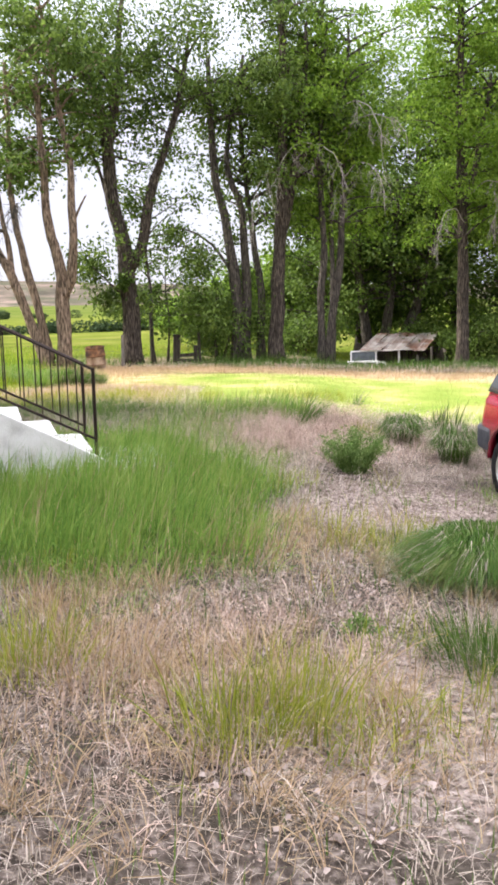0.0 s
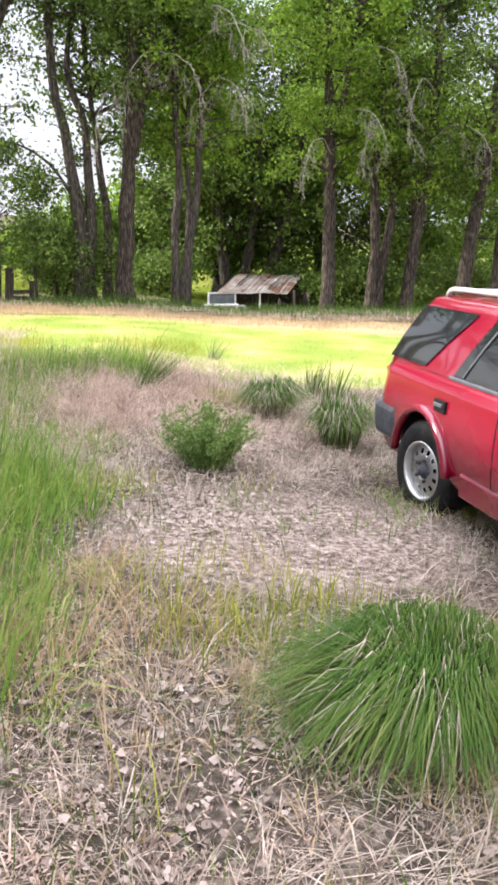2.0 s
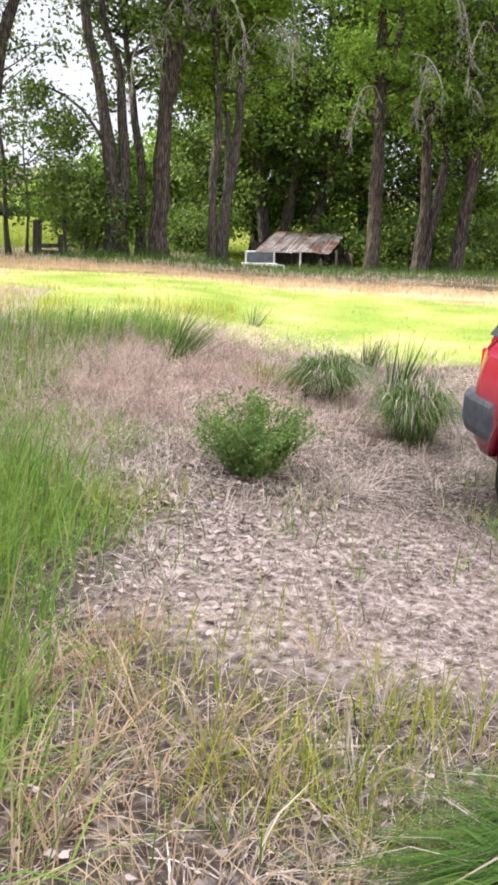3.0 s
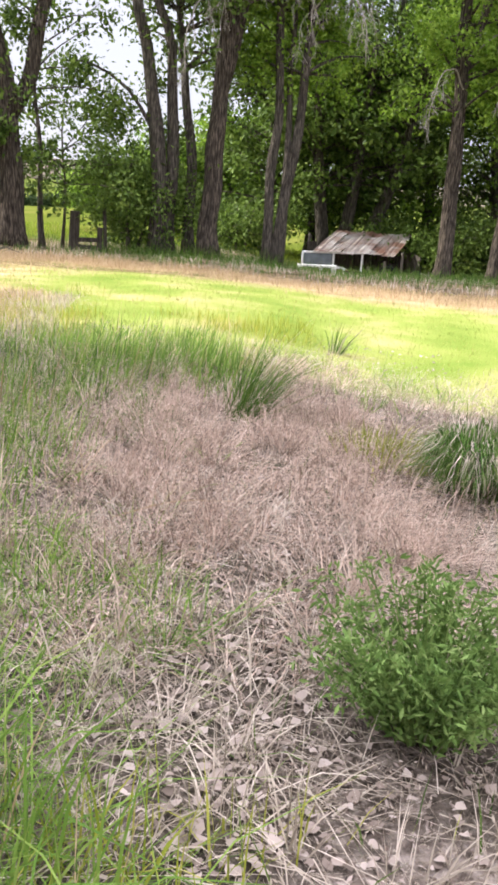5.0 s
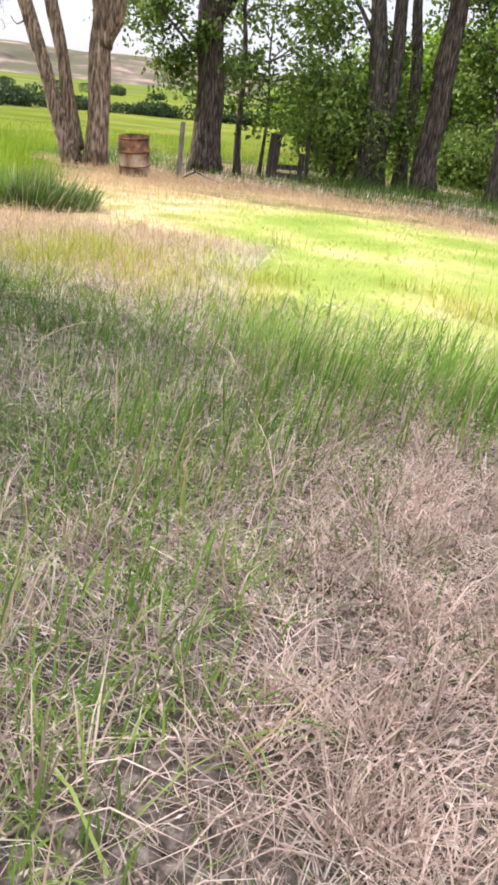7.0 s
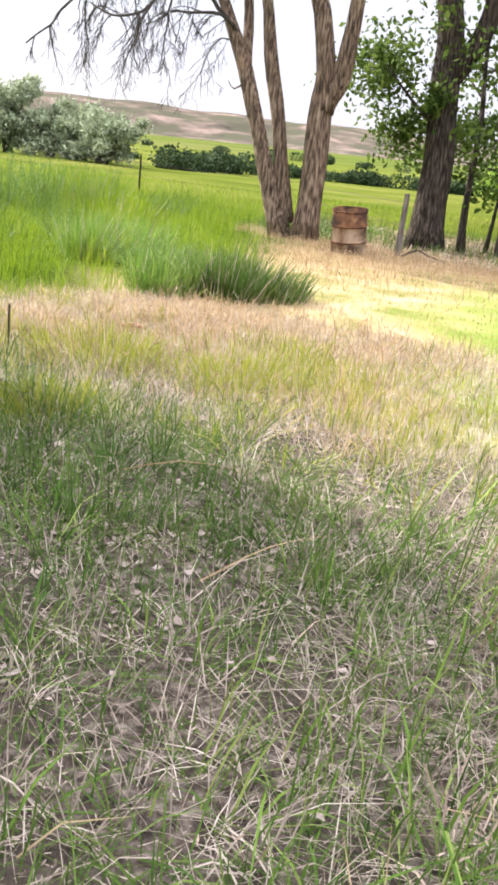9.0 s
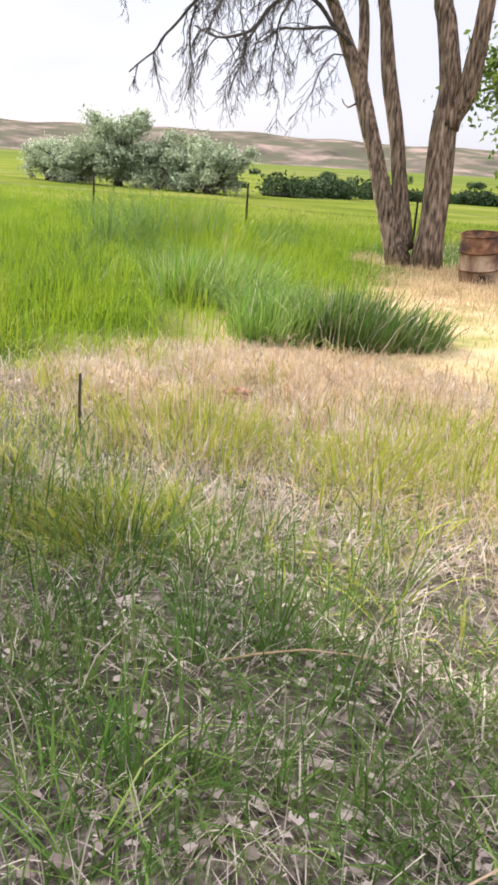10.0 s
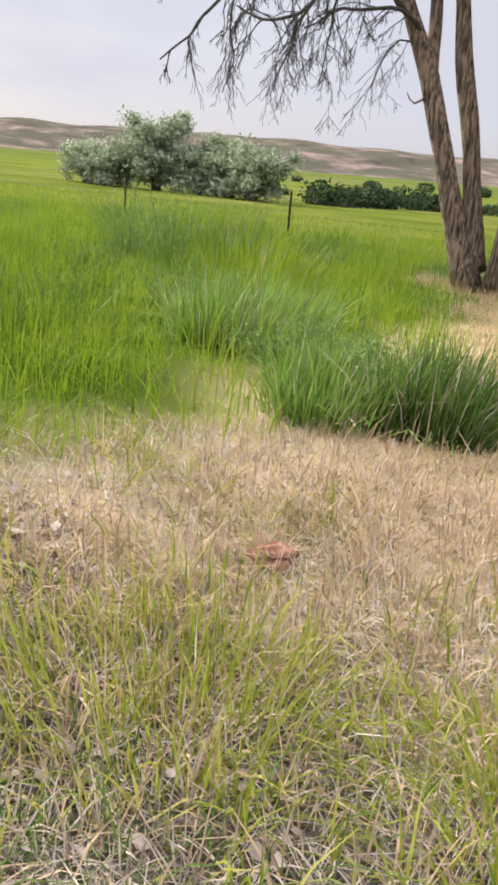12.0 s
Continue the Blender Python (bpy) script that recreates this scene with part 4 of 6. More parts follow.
# ---------- trees ----------
def grow(name, base, limbs, label, bark, leaf, leaves, leaf_size, seed, crown_r=1.3, twigs=46, droop=0.5, from_z=3.0, crown_label="", spread=1.0, sag=0.0, tufts=()):
    """A tree: limbs of a few bends each (offsets from the base), thinner branches off them, and leaves in loose clumps round the branch ends.
    limbs: (points, radius at foot, radius at tip)."""
    rnd = random.Random(seed)
    x, y = base
    t = thing(name, pose(x, y, gz(x, y) - 0.05), label, "tree")
    bm = bmesh.new()
    spots = []
    for i, (pts, r0, r1) in enumerate(limbs):
        path = smooth_path(pts, 0.45)
        for k, p in enumerate(path):
            if k:
                p += Vector((noise.noise(p * 0.6 + Vector((seed, 0, 0))), noise.noise(p * 0.6 + Vector((0, seed, 5))), 0)) * 0.10
        tube(bm, path, r0, r1, 14 if r0 > 0.15 else 8, 0.22, 0.45 if pts[0][2] <= 0.05 else 0.0)
        for p, q in zip(path, path[1:]):
            if p.z > from_z:
                spots.append((p, (q - p).normalized(), r0 * 0.5 + r1 * 0.5))
    trunk = part("trunk", bm, bark, t, smooth=True)
    clumps = []
    bm = bmesh.new()
    for _ in range(twigs):
        p, d, r = rnd.choice(spots)
        az = rnd.uniform(0, 2 * math.pi) if rnd.random() < 0.5 else rnd.uniform(0.1, math.pi - 0.1)
        out = Vector((math.cos(az), math.sin(az), rnd.uniform(-0.15, 0.75))).normalized()
        length = rnd.uniform(0.9, 2.6) * spread
        tip = p + out * length + Vector((0, 0, -sag * length * length * 0.25))
        mid = (p + tip) / 2 + Vector((rnd.uniform(-0.2, 0.2), rnd.uniform(-0.2, 0.2), rnd.uniform(0.0, 0.3)))
        tube(bm, smooth_path([p, mid, tip], 0.4), min(0.05, r * 0.5), 0.008, 5)
        clumps += [tip, mid * 0.3 + tip * 0.7, mid + Vector((rnd.uniform(-0.4, 0.4), rnd.uniform(-0.4, 0.4), rnd.uniform(-0.5, 0.1)))]
    part("bough", bm, bark, t, "thin boughs in the crown")
    if leaves:
        c = np.array([q[:] for q in clumps])
        pick = RNG.integers(0, len(c), leaves)
        extra = [(np.array(q), r, k) for q, r, k in tufts]
        off = RNG.normal(0, 1, (leaves, 3)) * np.array([0.34, 0.34, 0.24]) * crown_r
        size = RNG.uniform(0.4, 1.1, len(c))[pick][:, None]
        places = np.concatenate([c[pick] + off * size] + [q + RNG.normal(0, 1, (k, 3)) * r * RNG.uniform(0.3, 0.6, (k, 1)) for q, r, k in extra])
        leaf_mesh("crown", places, leaf_size, leaf, t, crown_label, droop)
    return t


# the row of cottonwoods and elms behind the lawn
def arched_bough(tree, points, r, mat, seed, kids=14, hang=0.8):
    """A bare bough along the points, with crooked twigs that hang from it and fork again."""
    rnd = random.Random(seed)
    bm = bmesh.new()
    line = smooth_path(points, 0.16)
    for k, p in enumerate(line[1:]):
        p += Vector((noise.noise(p * 2.2), noise.noise(p * 2.2 + Vector((7, 3, 1))), noise.noise(p * 2.2 + Vector((2, 9, 4))))) * 0.07
    tube(bm, line, r, max(0.008, r * 0.25), 7)

    def twig(p, d, ln, rad, level):
        pts, q, w = [p], p.copy(), d.normalized()
        steps = max(4, int(ln / 0.09))
        for k in range(steps):
            w = (w + Vector((rnd.uniform(-0.3, 0.3), rnd.uniform(-0.3, 0.3), rnd.uniform(-0.28, 0.16) - 0.05 * level))).normalized()
            q = q + w * (ln / steps)
            pts.append(q.copy())
        tube(bm, pts, rad, 0.004, 4)
        if level:
            for _ in range(3 + level):
                k = rnd.randint(1, len(pts) - 2)
                twig(pts[k].copy(), (pts[k + 1] - pts[k]).normalized() + Vector((rnd.uniform(-1, 1), rnd.uniform(-1, 1), rnd.uniform(-1.0, 0.3))), ln * rnd.uniform(0.3, 0.6), rad * 0.5, level - 1)

    for _ in range(kids):
        k = rnd.randint(len(line) // 5, len(line) - 2)
        along = (line[k + 1] - line[k]).normalized()
        twig(line[k].copy(), along * 0.5 + Vector((rnd.uniform(-0.8, 0.8), rnd.uniform(-0.8, 0.8), rnd.uniform(-1.2, 0.4))), hang * rnd.uniform(0.5, 1.3), max(0.007, r * 0.3), 2)
    return part("dead_bough", bm, mat, tree, "bare bough with hanging twigs")


tree_a = grow("tree", (-6.72, 28.85), [
    ([(0.06, 0, 0), (-0.2, 0, 0.85), (-0.50, 0, 1.63), (-0.79, 0, 2.40), (-1.01, 0, 3.1), (-1.23, 0, 3.58), (-1.43, 0, 3.95), (-1.75, 0, 4.6), (-2.3, 0.1, 5.6), (-3.0, 0.3, 8.0)], 0.19, 0.07),
    ([(0.10, 0.12, 0.35), (0.04, 0.14, 0.8), (-0.19, 0.15, 1.66), (-0.41, 0.15, 2.58), (-0.58, 0.15, 3.4), (-0.72, 0.15, 4.15), (-0.92, 0.2, 5.0), (-1.0, 0.3, 7.0), (-0.9, 0.4, 10)], 0.175, 0.06),
    ([(-1.03, 0.05, 3.1), (-1.10, 0.2, 3.8), (-1.22, 0.25, 4.42), (-1.34, 0.25, 5.0), (-1.5, 0.3, 7.0)], 0.11, 0.05),
    ([(-0.93, 0.0, 2.9), (-1.12, -0.2, 2.72), (-1.22, -0.3, 2.86)], 0.025, 0.008),
    ], "leaning double-stemmed old tree with torn pale bark", M_BARK_TAN_SUNLIT, M_LEAF, 4200, 0.16, 1, from_z=6.2, twigs=34)
for k, (pts, r, kids) in enumerate((
        ([(-1.6, -0.1, 4.5), (-2.3, -0.4, 4.72), (-3.05, -0.55, 4.76), (-3.57, -0.55, 4.71), (-4.08, -0.6, 4.55), (-4.51, -0.6, 4.16), (-4.77, -0.6, 3.87), (-5.23, -0.6, 3.5), (-5.61, -0.6, 3.22)], 0.060, 24),
        ([(-1.7, 0.0, 4.6), (-2.3, -0.3, 4.56), (-2.77, -0.35, 4.26), (-3.17, -0.35, 3.94), (-3.61, -0.4, 3.85), (-3.97, -0.4, 3.9), (-4.3, -0.4, 4.05)], 0.055, 22),
        ([(-2.8, -0.4, 4.25), (-3.0, -0.45, 3.95), (-3.18, -0.45, 3.61), (-3.35, -0.45, 3.11), (-3.42, -0.45, 2.85)], 0.024, 11),
        ([(-4.2, -0.55, 4.4), (-4.28, -0.55, 4.16), (-4.3, -0.55, 3.73), (-4.21, -0.55, 3.22), (-4.37, -0.55, 2.77)], 0.024, 10),
        ([(-2.3, -0.2, 4.6), (-2.42, -0.25, 4.40), (-2.58, -0.25, 4.0), (-2.65, -0.3, 3.36), (-2.77, -0.3, 2.9)], 0.026, 11),
        ([(-1.22, 0.0, 3.7), (-1.45, -0.3, 4.0), (-1.99, -0.4, 3.98), (-2.49, -0.5, 3.95), (-2.9, -0.6, 3.7)], 0.040, 18),
        ([(-1.3, 0.1, 4.6), (-1.9, 0.4, 5.2), (-2.9, 0.6, 5.4), (-4.0, 0.8, 5.2), (-4.9, 0.9, 4.8)], 0.055, 22),
        ([(-1.4, 0.0, 3.9), (-1.9, -0.7, 4.5), (-2.2, -1.3, 4.7), (-2.5, -2.0, 4.4), (-2.7, -2.5, 3.9)], 0.045, 20),
        ([(-0.95, 0.2, 5.0), (-0.6, -0.5, 5.4), (-0.4, -1.2, 5.2), (-0.3, -1.7, 4.7)], 0.035, 14),
        ([(-2.0, 0.1, 5.1), (-3.2, 0.0, 5.8), (-4.6, -0.2, 5.9), (-5.8, -0.4, 5.3), (-6.4, -0.5, 4.8)], 0.055, 22),
        ([(-1.24, 0.0, 3.55), (-1.5, -0.2, 3.6), (-1.7, -0.3, 3.3), (-1.75, -0.35, 2.9)], 0.018, 8))):
    arched_bough(tree_a, pts, r, M_TWIG, 31 + k, int(kids * 0.72), 0.85)
tree_b = grow("tree", (-6.25, 28.8), [
    ([(0.10, 0, 0), (0.12, 0, 0.98), (0.15, 0, 1.9), (0.19, 0, 2.66), (0.20, 0, 3.0), (0.12, 0, 3.4), (-0.08, 0, 4.15), (-0.21, 0, 5.0), (-0.4, 0.2, 9.5)], 0.25, 0.08),
    ([(0.20, 0, 2.45), (0.36, 0, 2.75), (0.49, 0, 3.0), (0.56, 0, 3.6), (0.59, 0, 4.25), (0.63, 0, 4.9), (0.6, 0.2, 6.8), (0.2, 0.3, 9.0), (-0.2, 0.3, 12)], 0.19, 0.05),
    ([(0.62, 0, 4.8), (0.9, 0, 5.3), (1.15, 0, 5.7)], 0.06, 0.02),
    ], "forked tree with deeply furrowed brown bark", M_BARK_TAN_SUNLIT, M_LEAF, 9000, 0.16, 2, from_z=6.3, twigs=44)
grow("tree", (-4.1, 31.0), [
    ([(0, 0, 0), (-0.05, 0, 2.0), (-0.2, 0, 4.0), (-0.55, 0.1, 6.3), (-0.75, 0.2, 8.5), (-1.5, 0.3, 10.2), (-3.8, 0.6, 12.5)], 0.34, 0.09),
    ([(-0.15, 0, 3.3), (0.35, 0.1, 4.2), (0.85, 0.2, 6.2), (1.7, 0.3, 8.6), (2.3, 0.4, 11.5)], 0.22, 0.06),
    ([(-0.65, 0.1, 7.4), (-0.35, 0.2, 9.0), (-0.1, 0.3, 11.5), (0.2, 0.3, 14)], 0.17, 0.05),
    ([(-0.4, 0, 5.0), (-1.0, 0.2, 7.0), (-1.7, 0.3, 8.8), (-2.2, 0.4, 10.5)], 0.08, 0.02),
    ([(-0.1, 0, 2.4), (-0.7, -0.2, 3.0), (-1.3, -0.3, 3.6)], 0.05, 0.015),
    ], "large forked cottonwood with rough brown bark", M_BARK, M_LEAF, 14500, 0.14, 3, from_z=7.2, twigs=56, tufts=(((-1.5, 0.3, 3.6), 0.9, 1500), ((-1.0, 0.3, 2.4), 0.6, 700), ((-0.2, -0.4, 3.0), 0.4, 300), ((0.2, 0.3, 5.6), 0.7, 500), ((1.2, 0.3, 10.8), 1.5, 1500), ((2.4, 0.4, 12.0), 1.6, 1600), ((-1.0, 0.3, 11.8), 1.5, 1300)))
grow("tree", (-3.45, 31.6), [([(0, 0, 0), (-0.05, 0, 2.2), (-0.1, 0, 4.6), (0.1, 0, 6.8)], 0.085, 0.02)],
     "thin dark sapling in the tree row", M_BARK_GREY, M_LEAF, 1500, 0.15, 4, from_z=3.0, twigs=16)
grow("tree", (-3.0, 32.2), [([(0, 0, 0), (0.1, 0, 1.8), (0.0, 0, 3.6)], 0.05, 0.02)],
     "thin leafy sapling with bare stem", M_BARK_GREY, M_LEAF, 3400, 0.15, 5, from_z=1.2, twigs=20)
tree_c = grow("tree", (-0.3, 32.3), [
    ([(0, 0, 0), (-0.05, 0, 2.5), (-0.4, 0.1, 5.0), (-0.75, 0.1, 7.4), (-0.9, 0.2, 11)], 0.25, 0.07),
    ([(0.25, 0.1, 0), (0.35, 0.1, 2.8), (0.2, 0.2, 5.5), (-0.3, 0.3, 7.5), (0.3, 0.3, 11)], 0.20, 0.06),
    ([(0.0, 0, 3.0), (-1.0, 0.2, 4.4), (-2.0, 0.3, 5.0), (-2.7, 0.3, 5.0)], 0.07, 0.02),
    ], "double-stemmed tree with dark bark and leafy base", M_BARK_GREY, M_LEAF, 7000, 0.13, 6, from_z=8.6, twigs=40, tufts=(((-1.4, 0.5, 3.8), 0.9, 1300), ((-2.4, 0.4, 4.8), 0.7, 700), ((0.2, 0.8, 3.2), 0.8, 900), ((-0.2, 0.6, 4.6), 0.5, 300)))
grow("shrub", (-1.15, 32.6), [([(0, 0, 0), (-0.1, 0, 1.2), (0.1, 0, 2.8)], 0.06, 0.02), ([(0.2, 0, 0), (0.5, 0, 1.2), (0.6, 0, 2.2)], 0.05, 0.02)],
     "dense leafy shrub at the foot of trees", M_BARK_GREY, M_LEAF, 11000, 0.115, 61, from_z=0.3, twigs=36, spread=0.55)
grow("tree", (0.55, 32.8), [([(0, 0, 0), (0.0, 0, 2.0), (-0.1, 0, 3.8), (-0.5, 0.1, 6.5), (-0.8, 0.2, 10)], 0.17, 0.05)],
     "slender tree bending beside a thicker trunk", M_BARK_GREY, M_LEAF, 3000, 0.16, 7, from_z=5.0, twigs=36)
tree_d = grow("tree", (1.15, 32.0), [
    ([(0, 0, 0), (0.0, 0, 2.5), (0.15, 0, 5.0), (0.25, 0, 8.0), (0.3, 0.2, 15)], 0.28, 0.09),
    ([(0.1, 0, 4.2), (0.5, 0.1, 6.2), (0.85, 0.1, 8.0), (1.2, 0.2, 12)], 0.20, 0.06),
    ], "tall straight cottonwood with furrowed bark", M_BARK, M_LEAF, 20000, 0.14, 8, from_z=6.6, twigs=80)
tree_e = grow("tree", (2.9, 32.4), [
    ([(-0.1, 0, 0), (-0.1, 0, 2.2), (0.0, 0, 4.5), (-0.1, 0, 7.5), (0.1, 0.2, 14)], 0.15, 0.06),
    ([(0.15, 0, 0), (0.25, 0, 1.2), (0.6, 0.1, 3.4), (0.7, 0.1, 6.0), (0.9, 0.2, 12)], 0.17, 0.05),
    ([(0.3, 0, 0), (0.4, 0.1, 2.4), (0.3, 0.2, 5.0), (0.4, 0.2, 10)], 0.12, 0.04),
    ], "clump of three grey trunks with dead hanging limbs", M_BARK_GREY, M_LEAF_SUNLIT, 26000, 0.14, 9, from_z=5.0, twigs=100)
tree_f = grow("tree", (8.35, 33.4), [
    ([(0, 0, 0), (0.02, 0, 2.4), (-0.05, 0, 5.0), (-0.2, 0.1, 8), (-0.3, 0.2, 15)], 0.25, 0.08),
    ([(-0.1, 0.1, 6.0), (0.5, 0.2, 8.0), (0.9, 0.2, 11)], 0.16, 0.05),
    ], "tall cottonwood with reddish furrowed trunk", M_BARK, M_LEAF_SUNLIT, 22000, 0.14, 10, from_z=4.6, twigs=100)
tree_g = grow("tree", (10.1, 33.8), [
    ([(0, 0, 0), (0.1, 0, 2.4), (0.0, 0, 5.0), (0.2, 0.1, 9), (0.1, 0.2, 15)], 0.20, 0.06),
    ([(0.25, 0.1, 0), (0.45, 0.1, 2.0), (0.75, 0.1, 4.5), (1.1, 0.2, 8.5)], 0.19, 0.05),
    ], "double-trunked cottonwood with stripped bark", M_BARK, M_LEAF_SUNLIT, 19000, 0.14, 11, from_z=4.4, twigs=90)
tree_h = grow("tree", (11.4, 33.6), [
    ([(0, 0, 0), (0.2, 0, 2.2), (0.5, 0, 4.6), (0.7, 0, 8), (0.8, 0.2, 14)], 0.23, 0.07),
    ([(0.3, 0, 3.2), (0.1, 0, 5.0), (-0.2, 0, 7.5)], 0.15, 0.05),
    ], "leaning cottonwood trunk with rough bark", M_BARK, M_LEAF, 17000, 0.14, 12, from_z=4.4, twigs=90)
grow("tree", (13.6, 33.5), [([(0, 0, 0), (0.1, 0, 2.5), (0.6, 0, 5.5), (0.9, 0.2, 12)], 0.28, 0.1)],
     "stout cottonwood closing the row", M_BARK, M_LEAF_SUNLIT, 6500, 0.14, 13, from_z=4.4, twigs=50)
grow("tree", (15.2, 34.0), [([(0, 0, 0), (0.0, 0, 2.5), (0.3, 0, 5.5), (0.2, 0.2, 12)], 0.26, 0.1)],
     "thick-trunked cottonwood in deep shade", M_BARK, M_LEAF, 7000, 0.14, 14, from_z=3.6, twigs=60)
# pale dead limbs that hang among the leaves
for k, (tree, at, way, ln) in enumerate((
        (tree_e, (0.5, -0.3, 9.0), (0.5, -0.8, -0.1), 2.6), (tree_e, (0.3, -0.3, 8.2), (0.9, -0.5, 0.2), 2.8), (tree_e, (0.0, -0.2, 7.6), (-0.8, -0.6, 0.0), 2.2),
        (tree_e, (0.7, -0.2, 6.8), (0.6, -0.6, 0.1), 2.2), (tree_d, (0.6, -0.2, 7.2), (0.7, -0.6, 0.1), 2.4), (tree_d, (0.3, -0.2, 6.4), (-0.6, -0.7, 0.0), 2.0),
        (tree_f, (0.0, -0.3, 6.5), (0.5, -0.7, 0.1), 2.6), (tree_f, (-0.1, -0.3, 5.6), (-0.6, -0.7, 0.1), 2.2), (tree_f, (-0.2, -0.2, 8.4), (0.8, -0.5, 0.2), 2.8),
        (tree_g, (0.1, -0.2, 6.4), (-0.5, -0.8, 0.0), 2.4), (tree_h, (0.5, -0.3, 6.2), (0.6, -0.7, 0.1), 2.6), (tree_h, (0.6, -0.3, 7.6), (-0.6, -0.7, 0.1), 2.6))):
    at, way = Vector(at), Vector(way)
    arched_bough(tree, [at, at + way * ln * 0.35 + Vector((0, 0, 0.35)), at + way * ln * 0.7 + Vector((0, 0, 0.1)), at + way * ln * 0.95 + Vector((0, 0, -0.7)), at + way * ln + Vector((0, 0, -1.7))],
                 0.024, M_DEADWOOD, 70 + k, 7, 0.9)
# dark leaning stems that rise beside the coop
for k, (bx, lean_x) in enumerate(((5.6, -0.6), (6.1, 0.5), (6.6, 1.6))):
    grow("tree", (bx, 38.8), [([(0, 0, 0), (lean_x * 0.5, 0, 2.0), (lean_x, 0, 4.5), (lean_x * 1.3, 0, 8)], 0.27, 0.08)],
         "dark leaning tree that overhangs the coop", M_BARK_GREY, M_LEAF, 6000, 0.2, 20 + k, from_z=2.6, twigs=50, spread=1.2)
# the thicket beyond the row
# light: 1 gives the tree the leaf copy with sunlight in its colour
for k, (bx, by, light) in enumerate(((3.6, 41, 0), (5.6, 43, 1), (8.0, 41, 0), (10.2, 42.5, 1), (12.4, 41, 0), (14.8, 42, 1), (18.0, 43, 1))):
    grow("tree", (bx, by), [([(0, 0, 0), (0.1, 0, 2.5), (0.2 * math.sin(k), 0, 5), (0, 0.2, (15 if k % 2 else 12.5) - 4 * (bx > 13))], 0.22, 0.06)],
         "leafy tree deep in the grove", M_BARK_GREY, M_LEAF_SUNLIT if light else M_LEAF, 19000, 0.18, 40 + k, from_z=0.8, twigs=130, spread=1.3, crown_r=1.6)
for k, (bx, by, h) in enumerate(((-2.2, 44, 2.4), (0.0, 46, 3.6), (2.2, 45, 5.0), (-4.5, 62, 2.2))):
    grow("tree", (bx, by), [([(0, 0, 0), (0.1, 0, h * 0.4), (0.0, 0, h)], 0.15, 0.04)],
         "pale green bushy tree in the pasture", M_BARK_GREY, M_LEAF_SUNLIT, 9000, 0.22, 80 + k, from_z=0.5, twigs=60, spread=0.9, crown_r=1.3)
# undergrowth among the trunks
for k, (bx, by, h) in enumerate(((2.2, 37.5, 1.6), (7.4, 38.2, 1.6), (9.2, 36.0, 1.5), (11.0, 36.4, 1.8), (12.6, 35.6, 1.4), (14.3, 36.2, 1.8), (16.4, 35.6, 1.6))):
    grow("shrub", (bx, by), [([(0, 0, 0), (0.1, 0, h * 0.5), (0.0, 0, h)], 0.04, 0.015), ([(0.3, 0, 0), (0.5, 0, h * 0.5), (0.6, 0, h * 0.9)], 0.04, 0.015)],
         "leafy shrub in the undergrowth", M_BARK_GREY, M_LEAF, 3600, 0.15, 100 + k, from_z=0.15, twigs=26, spread=0.6)
# silver-leaved bushes across the meadow
for k, (bx, by, h, n) in enumerate(((-41.0, 61.0, 3.4, 6000), (-37.4, 61.5, 6.6, 11000), (-34.2, 61.5, 3.9, 8000), (-32.4, 62.5, 4.2, 7000), (-29.4, 60.0, 3.5, 6000), (-44.5, 63.0, 3.0, 4000))):
    grow("bush", (bx, by), [([(0, 0, 0), (0.3 * math.sin(k), 0, h * 0.45), (0.2, 0, h * 0.68)], 0.12, 0.03), ([(0.2, 0, 0), (0.9, 0.2, h * 0.4), (1.1, 0.2, h * 0.7)], 0.1, 0.03),
                            ([(-0.2, 0, 0), (-0.9, 0.2, h * 0.4), (-1.2, 0.2, h * 0.65)], 0.1, 0.03)],
         "silver-green olive bush in the meadow", M_BARK_GREY, M_OLIVE, int(n * 1.3), 0.22, 120 + k, from_z=0.25, twigs=34, spread=0.8, crown_r=1.15, droop=0.0)


def build_hedge():
    """A low, broken row of dark bushes along the far ditch."""
    c = []
    for a, b, n, h in (((-28, 64), (-26, 80), 14, 0.75), ((-27, 80), (-12, 88), 18, 0.6), ((-12, 88), (14, 96), 24, 0.7), ((-60, 90), (-27, 82), 16, 0.5), ((-90, 170), (30, 180), 30, 0.9)):
        t = np.sort(RNG.uniform(0, 1, n))
        for u in t:
            size = RNG.uniform(0.5, 1.25)
            m = int(420 * size)
            p = RNG.normal(0, 1, (m, 3))
            p *= (RNG.uniform(0.3, 1, m) ** 0.4 / np.linalg.norm(p, axis=1))[:, None] * np.array([1.5, 1.2, h]) * size
            at = np.array(a) * (1 - u) + np.array(b) * u + RNG.normal(0, 0.5, 2)
            c.append(p + np.array([at[0], at[1], gz(*at) + h * size * 0.75]))
    ob = leaf_mesh("hedge", np.concatenate(c), 0.27, M_HEDGE, None, "low dark hedgerow along the far ditch")
    tagged(ob, "", "hedge", "", "stuff")


build_hedge()


# ---------- the rusty drum ----------
def lathe(bm, profile, sides=32, cap=True):
    """Turns (radius, height) pairs round z."""
    rings = [[bm.verts.new((r * math.cos(2 * math.pi * k / sides), r * math.sin(2 * math.pi * k / sides), z)) for k in range(sides)] for r, z in profile]
    for a, b in zip(rings, rings[1:]):
        for k in range(sides):
            bm.faces.new((a[k], a[(k + 1) % sides], b[(k + 1) % sides], b[k]))
    return bm


